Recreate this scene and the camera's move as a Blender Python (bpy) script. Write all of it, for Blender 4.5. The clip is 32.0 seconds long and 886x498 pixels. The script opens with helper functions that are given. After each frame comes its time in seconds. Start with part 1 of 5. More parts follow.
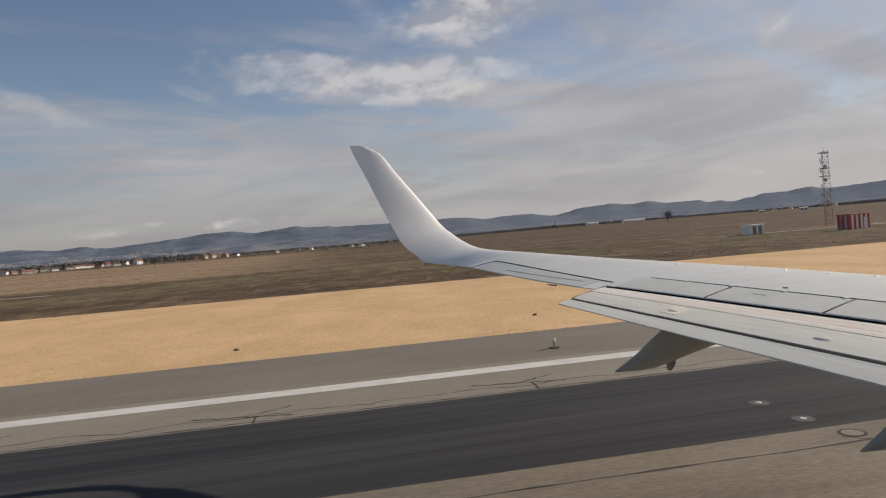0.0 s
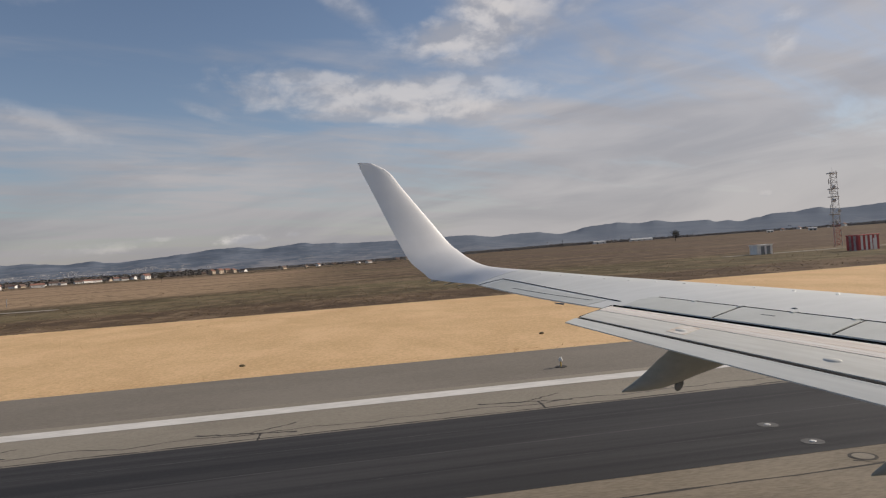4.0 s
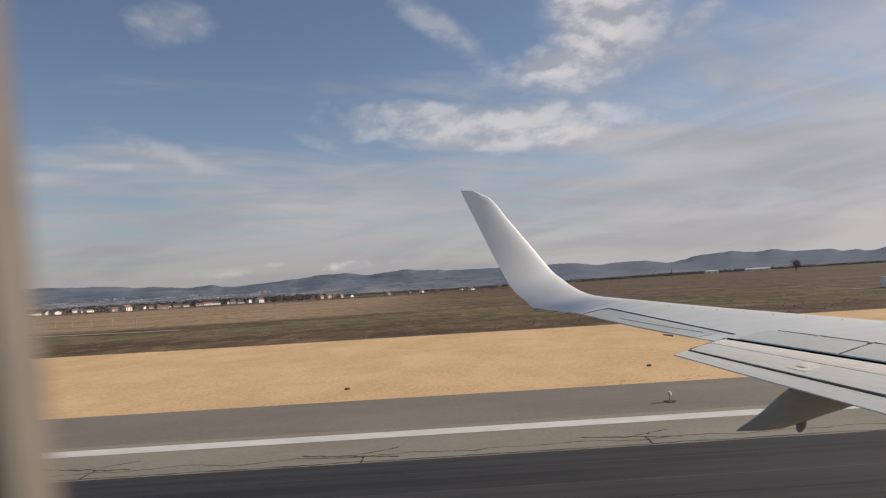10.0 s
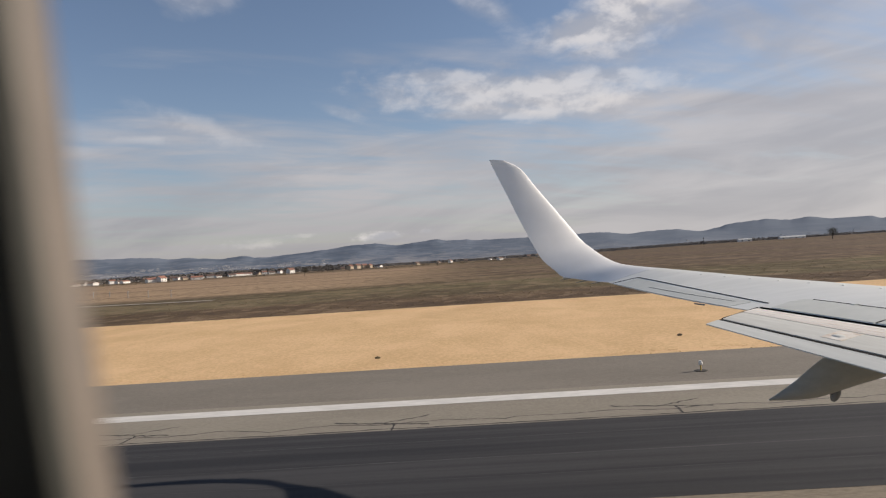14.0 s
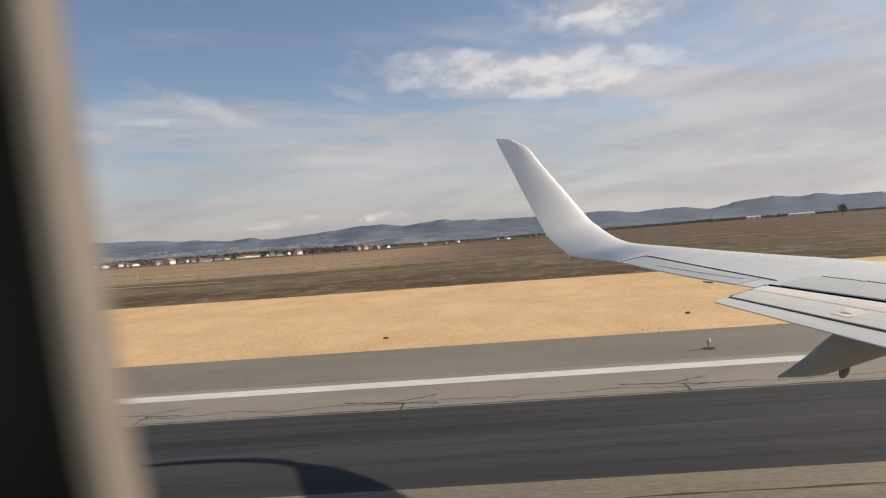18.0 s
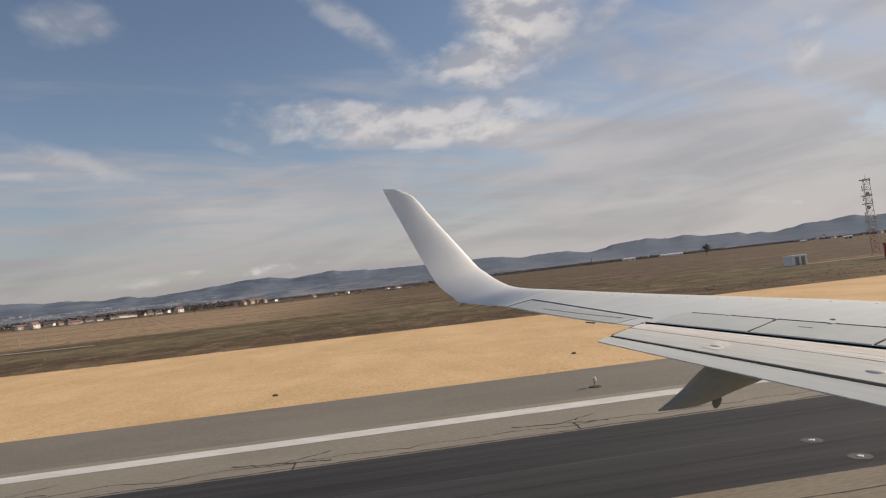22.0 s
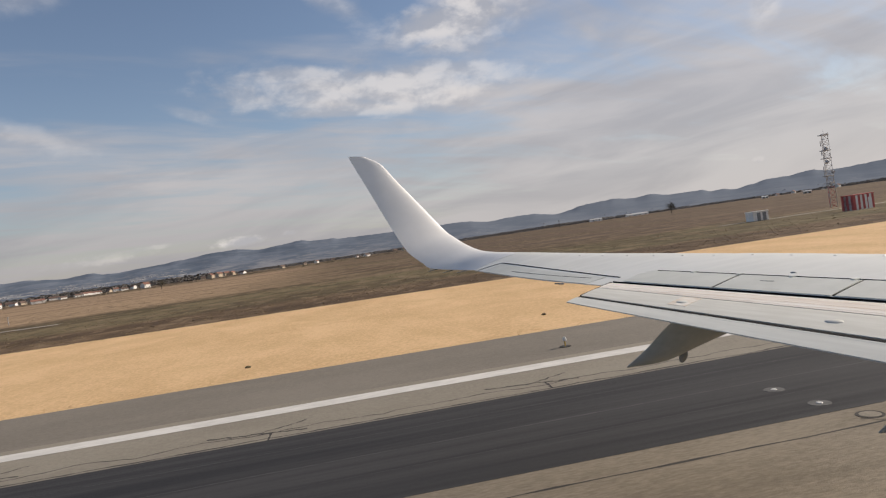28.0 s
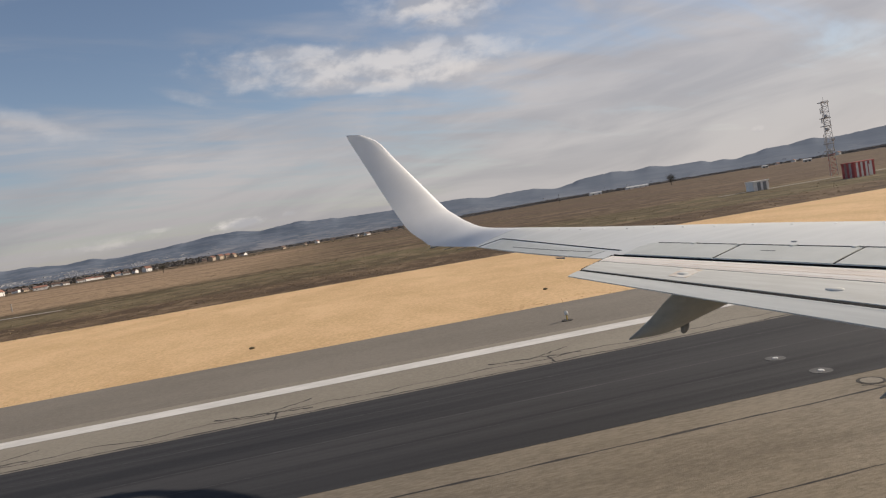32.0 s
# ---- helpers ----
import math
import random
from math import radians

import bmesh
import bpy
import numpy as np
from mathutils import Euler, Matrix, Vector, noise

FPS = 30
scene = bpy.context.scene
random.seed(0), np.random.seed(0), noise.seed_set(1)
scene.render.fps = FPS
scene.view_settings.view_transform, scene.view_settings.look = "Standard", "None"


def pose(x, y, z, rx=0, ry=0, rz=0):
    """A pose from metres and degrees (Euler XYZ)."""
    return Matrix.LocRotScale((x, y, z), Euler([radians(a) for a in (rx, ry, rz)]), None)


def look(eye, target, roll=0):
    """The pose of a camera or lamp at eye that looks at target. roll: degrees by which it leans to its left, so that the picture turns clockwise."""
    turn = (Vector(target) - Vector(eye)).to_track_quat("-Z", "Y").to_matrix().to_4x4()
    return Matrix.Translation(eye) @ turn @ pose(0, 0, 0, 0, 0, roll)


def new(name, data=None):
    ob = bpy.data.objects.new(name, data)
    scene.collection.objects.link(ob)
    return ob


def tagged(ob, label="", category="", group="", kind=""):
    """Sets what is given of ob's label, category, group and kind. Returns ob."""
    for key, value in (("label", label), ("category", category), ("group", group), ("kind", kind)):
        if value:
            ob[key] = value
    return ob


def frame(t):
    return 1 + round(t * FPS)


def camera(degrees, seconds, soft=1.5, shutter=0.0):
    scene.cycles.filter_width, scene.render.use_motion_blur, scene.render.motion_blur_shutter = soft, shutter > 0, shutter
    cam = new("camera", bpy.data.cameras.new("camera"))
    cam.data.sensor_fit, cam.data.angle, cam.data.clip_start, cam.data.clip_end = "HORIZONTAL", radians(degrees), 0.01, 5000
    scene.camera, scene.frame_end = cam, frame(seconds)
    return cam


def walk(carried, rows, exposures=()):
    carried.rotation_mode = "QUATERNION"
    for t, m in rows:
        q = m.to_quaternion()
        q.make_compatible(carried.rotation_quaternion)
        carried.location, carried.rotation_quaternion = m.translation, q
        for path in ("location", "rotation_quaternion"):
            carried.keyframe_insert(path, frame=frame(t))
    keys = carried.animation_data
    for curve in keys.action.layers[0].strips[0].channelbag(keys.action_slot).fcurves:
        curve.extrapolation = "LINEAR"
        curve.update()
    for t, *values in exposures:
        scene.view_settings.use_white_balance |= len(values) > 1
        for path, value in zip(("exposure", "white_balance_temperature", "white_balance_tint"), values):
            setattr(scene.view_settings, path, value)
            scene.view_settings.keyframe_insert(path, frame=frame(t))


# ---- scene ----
LENS = 64.83
EYE = (0.0, 0.0, 4.1)
BANK = Matrix.Translation(EYE) @ Matrix.Rotation(radians(0.22), 4, "X")      # the aeroplane leans slightly away
# seconds, heading, tilt, lean of the camera behind the cabin window
ROWS = [
    (0, -10.01, -1.16, 4.47),
    (0.5, -10.17, -1.46, 4.81),
    (1, -10.30, -1.09, 4.61),
    (1.5, -10.44, -0.50, 4.48),
    (2, -10.52, 0.69, 4.08),
    (2.5, -10.58, 1.21, 4.05),
    (3, -10.50, 1.45, 4.29),
    (3.5, -10.07, 0.24, 4.10),
    (5.5, -5.98, 1.07, 3.47),
    (6, -3.92, 1.61, 3.02),
    (6.5, -1.64, 2.32, 3.07),
    (7, 0.48, 2.32, 3.05),
    (7.5, 0.91, 2.28, 2.87),
    (8, 0.97, 2.24, 2.95),
    (8.5, 0.23, 2.35, 2.96),
    (9, -0.34, 2.50, 3.03),
    (9.5, -0.59, 2.80, 3.09),
    (10, -1.03, 3.10, 3.29),
    (10.5, -0.57, 3.27, 3.38),
    (11, -0.61, 3.41, 3.51),
    (11.5, -0.14, 3.52, 3.62),
    (12, 0.15, 3.20, 3.69),
    (12.5, 0.52, 2.24, 3.77),
    (13, 0.91, 1.54, 3.96),
    (13.5, 1.15, 1.07, 3.74),
    (14, 1.33, 0.77, 3.56),
    (14.5, 1.62, 0.31, 3.58),
    (15, 1.63, 0.20, 3.78),
    (15.5, 1.82, -0.24, 3.62),
    (17.5, 2.08, -0.67, 3.94),
    (18, 1.92, -0.82, 4.08),
    (18.5, 1.72, -0.68, 3.97),
    (19, 1.62, -0.78, 5.17),
    (19.5, 1.21, -1.36, 5.66),
    (20, 0.85, -1.56, 6.16),
    (20.5, -0.23, -1.38, 6.42),
    (21, -4.12, 0.82, 6.15),
    (21.5, -5.70, 2.09, 6.50),
    (22, -7.10, 2.43, 6.09),
    (22.5, -7.53, 2.43, 5.53),
    (23, -7.83, 2.35, 5.87),
    (23.5, -8.23, 1.94, 5.99),
    (24, -9.02, 1.07, 6.05),
    (24.5, -8.98, 0.77, 6.57),
    (26.5, -9.38, 0.52, 8.34),
    (27, -9.59, 0.46, 7.82),
    (27.5, -9.71, -0.03, 8.17),
    (28, -9.65, -0.68, 7.91),
    (28.5, -9.26, -2.35, 8.74),
    (29, -9.04, -3.07, 8.37),
    (29.5, -8.72, -3.11, 9.15),
    (30, -8.86, -3.26, 8.39),
    (30.5, -9.14, -2.86, 8.87),
    (31, -9.35, -2.69, 9.04),
    (31.5, -9.49, -2.70, 8.84),
    (32, -9.65, -2.56, 9.24),
]
# seconds, millimetres by which the hand sways forward of EYE
SWAY = [(0, 0), (3.5, -2), (6, -5), (8, -5), (8.5, -1.5), (9, 0), (10, 0), (11, 1.7), (11.5, 1.0), (12, -1), (12.5, -2.4), (15, -2), (17.5, -1.6), (18, -4.2),
        (18.5, 2.2), (19, 4.2), (19.5, 4.2), (20, 4.8), (20.5, 6.7), (21, 7), (24, 5), (32, 5)]


def sway(t):
    for (t0, a), (t1, b) in zip(SWAY, SWAY[1:]):
        if t0 <= t <= t1:
            return 0.001 * (a + (b - a) * (t - t0) / (t1 - t0))


cam = camera(LENS, 32.0, soft=1.2)
cam.data.dof.use_dof = True
cam.data.dof.focus_distance = 30.0
cam.data.dof.aperture_fstop = 3.6
walk(cam, [(t, BANK @ pose(sway(t), 0, 0, 90 + tilt, lean, yaw)) for t, yaw, tilt, lean in ROWS],
     exposures=[(0.0, -0.13, 6850, 13), (3.5, -0.12, 6800, 13), (7.0, -0.06, 6790, 13), (10.0, -0.04, 6790, 13), (12.0, 0.05, 6780, 13), (15.5, 0.14, 6800, 13), (18.0, 0.25, 6950, 13), (20.2, 0.25, 6980, 13), (21.0, 0.05, 6980, 13), (22.0, 0.0, 7020, 13), (24.0, -0.06, 7020, 13), (25.5, -0.06, 7000, 13), (26.5, -0.28, 6950, 13), (27.0, -0.36, 6950, 13), (27.5, -0.15, 6950, 13), (28.0, 0.12, 6900, 13), (29.0, 0.06, 6950, 13), (32.0, 0.06, 6950, 13)])

# ---- world and sun ----
SUN_AZ, SUN_EL = 76.5, 26.5      # degrees from +y towards +x, and above the horizon
sun = new("sun", bpy.data.lights.new("sun", "SUN"))
sun.data.energy, sun.data.angle, sun.data.color = 4.9, radians(0.6), (1.0, 0.93, 0.82)
sx, sy, sz = (math.sin(radians(SUN_AZ)) * math.cos(radians(SUN_EL)),
              math.cos(radians(SUN_AZ)) * math.cos(radians(SUN_EL)), math.sin(radians(SUN_EL)))
sun.matrix_world = look((sx * 100, sy * 100, sz * 100), (0, 0, 0))


class Nodes:
    """A thin wrapper that adds nodes to a tree and joins them."""

    def __init__(self, tree):
        self.t = tree

    def add(self, kind, **values):
        n = self.t.nodes.new(kind)
        for k, v in values.items():
            setattr(n, k, v)
        return n

    def put(self, sock, v):
        if isinstance(v, bpy.types.NodeSocket):
            self.t.links.new(v, sock)
        elif hasattr(sock.default_value, "__len__"):
            if not hasattr(v, "__len__"):
                v = (v,) * len(sock.default_value)
            sock.default_value = tuple(v) + ((1.0,) if len(v) < len(sock.default_value) else ())
        else:
            sock.default_value = v

    def math(self, op, a, b=0.0, c=0.0, clamp=False):
        n = self.add("ShaderNodeMath", operation=op, use_clamp=clamp)
        for s, v in zip(n.inputs, (a, b, c)):
            self.put(s, v)
        return n.outputs[0]

    def vmath(self, op, a, b=(0, 0, 0)):
        n = self.add("ShaderNodeVectorMath", operation=op)
        self.put(n.inputs[0], a)
        self.put(n.inputs[1], b)
        return n.outputs[0]

    def noise(self, vec, scale, detail=4.0, rough=0.55, dist=0.0):
        n = self.add("ShaderNodeTexNoise")
        self.put(n.inputs["Vector"], vec)
        for k, v in (("Scale", scale), ("Detail", detail), ("Roughness", rough), ("Distortion", dist)):
            self.put(n.inputs[k], v)
        return n.outputs["Fac"]

    def ramp(self, fac, lo, hi, a=0.0, b=1.0):
        n = self.add("ShaderNodeMapRange", interpolation_type="SMOOTHSTEP")
        for s, v in zip(n.inputs, (fac, lo, hi, a, b)):
            self.put(s, v)
        return n.outputs[0]

    def mix(self, fac, a, b, blend="MIX"):
        n = self.add("ShaderNodeMix", data_type="RGBA", blend_type=blend)
        self.put(n.inputs[0], fac)
        self.put(n.inputs[6], a)
        self.put(n.inputs[7], b)
        return n.outputs[2]

    def scaled(self, vec, scale):
        return self.vmath("MULTIPLY", vec, scale)

    def xyz(self, vec):
        n = self.add("ShaderNodeSeparateXYZ")
        self.put(n.inputs[0], vec)
        return n.outputs

    def vec(self, x, y, z):
        n = self.add("ShaderNodeCombineXYZ")
        for s, v in zip(n.inputs, (x, y, z)):
            self.put(s, v)
        return n.outputs[0]


world = bpy.data.worlds.new("sky")
scene.world = world
world.use_nodes = True
world.node_tree.nodes.clear()
W = Nodes(world.node_tree)
way = W.vmath("NORMALIZE", W.add("ShaderNodeTexCoord").outputs["Generated"])
dx, dy, dz = W.xyz(way)
sky = W.add("ShaderNodeTexSky", sky_type="NISHITA", sun_disc=False, sun_elevation=radians(SUN_EL),
            sun_rotation=radians(SUN_AZ), altitude=500, air_density=1.0, dust_density=0.6, ozone_density=1.6)
up = W.math("MAXIMUM", dz, 0.0)
az = W.math("MULTIPLY", W.math("ARCTAN2", dx, dy), 180 / math.pi)
el = W.math("MULTIPLY", W.math("ARCSINE", dz), 180 / math.pi)
# a high sheet of streaked cloud, seen in perspective
flat = W.vmath("DIVIDE", way, W.vec(*(W.math("ADD", up, 0.10),) * 3))
turned = W.add("ShaderNodeVectorRotate", rotation_type="Z_AXIS")
W.put(turned.inputs["Vector"], flat)
W.put(turned.inputs["Angle"], radians(-28))
streak = W.noise(W.scaled(turned.outputs[0], (0.5, 1.5, 1.0)), 0.9, 6.0, 0.55, 0.5)
fine = W.noise(W.scaled(turned.outputs[0], (0.7, 1.7, 1.0)), 2.2, 5.0, 0.5, 0.8)
sheet = W.math("ADD", W.math("MULTIPLY", streak, 0.7), W.math("MULTIPLY", fine, 0.3))
# thicker low down and towards the sun, thin high up behind
lean_ = W.math("ADD", W.math("MULTIPLY", az, 0.0028), W.math("ADD", W.math("MULTIPLY", el, -0.0165), 0.060))
cover = W.ramp(W.math("ADD", sheet, lean_), 0.24, 0.56)
# heaps of cumulus: heading, height, half width, half height, softness


def heap(cx, cy, rx, ry, scale, amount, turn=0.0):
    u, v = W.math("SUBTRACT", az, cx), W.math("SUBTRACT", el, cy)
    c, s = math.cos(radians(turn)), math.sin(radians(turn))
    a = W.math("ADD", W.math("MULTIPLY", u, c / rx), W.math("MULTIPLY", v, s / rx))
    b = W.math("ADD", W.math("MULTIPLY", u, -s / ry), W.math("MULTIPLY", v, c / ry))
    d = W.math("SQRT", W.math("ADD", W.math("MULTIPLY", a, a), W.math("MULTIPLY", b, b)))
    n = W.noise(W.vec(W.math("MULTIPLY", az, 0.065), W.math("MULTIPLY", el, 0.105), cx), scale * 1.15, 6.0, 0.58, 0.25)
    return W.math("MULTIPLY", W.ramp(W.math("ADD", d, W.math("MULTIPLY", W.math("SUBTRACT", n, 0.5), 1.5)), 1.25, 0.35), amount)


heaps = None
for spec in ((6.5, 13.1, 12.5, 2.1, 4.2, 0.62, -5), (0.5, 14.6, 5.0, 0.9, 4.6, 0.50, -3), (12.5, 13.7, 5.5, 0.9, 4.6, 0.50, -8), (4.0, 11.5, 6.5, 0.5, 4.4, 0.42, -4),
             (13.0, 17.2, 6.5, 1.7, 3.4, 0.70, 3), (14.5, 19.4, 6.0, 3.4, 3.0, 0.74, 50), (16.5, 23.0, 6.5, 5.5, 2.6, 0.70, 60), (23.0, 19.5, 3.0, 0.9, 3.6, 0.30, 25),
             (2.0, 21.0, 5.5, 1.2, 3.4, 0.30, -35), (-20.0, 11.4, 5.5, 0.9, 4.4, 0.22, -20), (-22.0, 10.4, 5.0, 0.35, 4.4, 0.22, -2), (-9.0, 12.5, 2.5, 0.5, 4.0, 0.22, -20),
             (-19.5, 21.2, 3.2, 1.6, 3.4, 0.28, 0), (36.5, 14.0, 1.2, 2.6, 3.0, 0.35, -20),
             (-16.4, 2.3, 3.6, 0.45, 15.0, 0.42, 2), (-13.0, 2.7, 2.0, 0.2, 16.0, 0.35, 2), (-6.4, 2.35, 2.0, 0.42, 16.0, 0.85, 3), (-2.6, 2.55, 0.6, 0.22, 16.0, 0.6, 0), (34.6, 2.9, 0.5, 0.3, 12.0, 0.6, 0)):
    one = heap(*spec)
    heaps = one if heaps is None else W.math("MAXIMUM", heaps, one)
shade = W.noise(W.vec(W.math("MULTIPLY", az, 0.07), W.math("MULTIPLY", el, 0.15), 3.0), 4.2, 5.0, 0.55, 0.3)
# heaps are lit from above: pale tops, grey undersides
puff = [W.noise(W.vec(W.math("MULTIPLY", az, 0.065), W.math("MULTIPLY", W.math("ADD", el, k), 0.105), 6.5), 4.8, 4.0, 0.55, 0.25) for k in (0.0, 1.1)]
shade = W.math("ADD", W.math("MULTIPLY", shade, 0.55), W.math("ADD", 0.225, W.math("MULTIPLY", W.math("SUBTRACT", puff[1], puff[0]), 0.9)))
haze = W.ramp(el, 10.0, 0.0, 0.0, 0.62)
clear = W.mix(1.0, sky.outputs[0], (0.098, 0.095, 0.096), "MULTIPLY")
band = W.noise(W.vec(W.math("MULTIPLY", az, 0.030), W.math("ADD", W.math("MULTIPLY", el, 0.16), W.math("MULTIPLY", az, -0.016)), 9.0), 2.0, 5.0, 0.52, 0.6)
thin = W.mix(W.ramp(band, 0.32, 0.68), (0.372, 0.378, 0.412), (0.500, 0.497, 0.517))
bright = W.mix(W.ramp(shade, 0.34, 0.66), (0.40, 0.415, 0.455), (0.74, 0.725, 0.715))
look_up = W.mix(W.math("MULTIPLY", cover, 0.88), clear, thin)
look_up = W.mix(heaps, look_up, bright)
low = W.mix(W.ramp(band, 0.3, 0.7), W.mix(W.ramp(az, -25, 25), (0.262, 0.266, 0.298), (0.366, 0.372, 0.402)), W.mix(W.ramp(az, -20, 30), (0.328, 0.328, 0.352), (0.495, 0.497, 0.515)))
look_up = W.mix(W.math("MULTIPLY", haze, W.math("SUBTRACT", 1.0, heaps)), look_up, low)
back = W.add("ShaderNodeBackground")
W.put(back.inputs[0], look_up)
W.put(back.inputs[1], 1.0)
W.t.links.new(back.outputs[0], W.add("ShaderNodeOutputWorld").inputs[0])


# ---- materials ----
def material(name, base, rough=0.6, metal=0.0, other=None, grain=20.0, stain=0.8, amount=0.5, bump=0.0, bump_scale=60.0,
             stretch=(1, 1, 1), coat=0.0, spread=0.0, weight=0.5, shine=0.5, skew=0.0):
    """A surface with grain and stains: base to other by two noises; spread: shift from piece to piece."""
    m = bpy.data.materials.new(name)
    m.use_nodes = True
    n = Nodes(m.node_tree)
    b = m.node_tree.nodes["Principled BSDF"]
    other = other or tuple(c * 0.72 for c in base)
    where = n.add("ShaderNodeNewGeometry").outputs["Position"]
    if skew:            # grain that runs along a swept wing
        px, py, pz = n.xyz(where)
        where = n.vec(n.math("ADD", px, n.math("MULTIPLY", py, skew)), py, pz)
    where = n.scaled(where, stretch)
    small, large = n.noise(where, grain, 3.0, 0.6), n.noise(where, stain, 5.0, 0.6, 0.4)
    f = n.math("ADD", n.math("MULTIPLY", small, weight), n.math("MULTIPLY", large, 1 - weight))
    col = n.mix(n.math("MULTIPLY", n.ramp(f, 0.36, 0.64), amount * 2 if amount < 0.5 else 1.0), base, other)
    if spread:
        r = n.add("ShaderNodeObjectInfo").outputs["Random"]
        col = n.mix(1.0, col, n.vec(*(n.math("ADD", n.math("MULTIPLY", r, spread), 1 - spread / 2),) * 3), "MULTIPLY")
    n.put(b.inputs["Base Color"], col)
    n.put(b.inputs["Roughness"], n.math("ADD", n.math("MULTIPLY", large, 0.2), rough - 0.1, clamp=True))
    b.inputs["Metallic"].default_value = metal
    b.inputs["Specular IOR Level"].default_value = shine
    b.inputs["Coat Weight"].default_value = coat
    if bump:
        k = n.add("ShaderNodeBump")
        k.inputs["Distance"].default_value = bump
        n.put(k.inputs["Height"], n.noise(where, bump_scale, 4.0, 0.7))
        m.node_tree.links.new(k.outputs[0], b.inputs["Normal"])
    return m


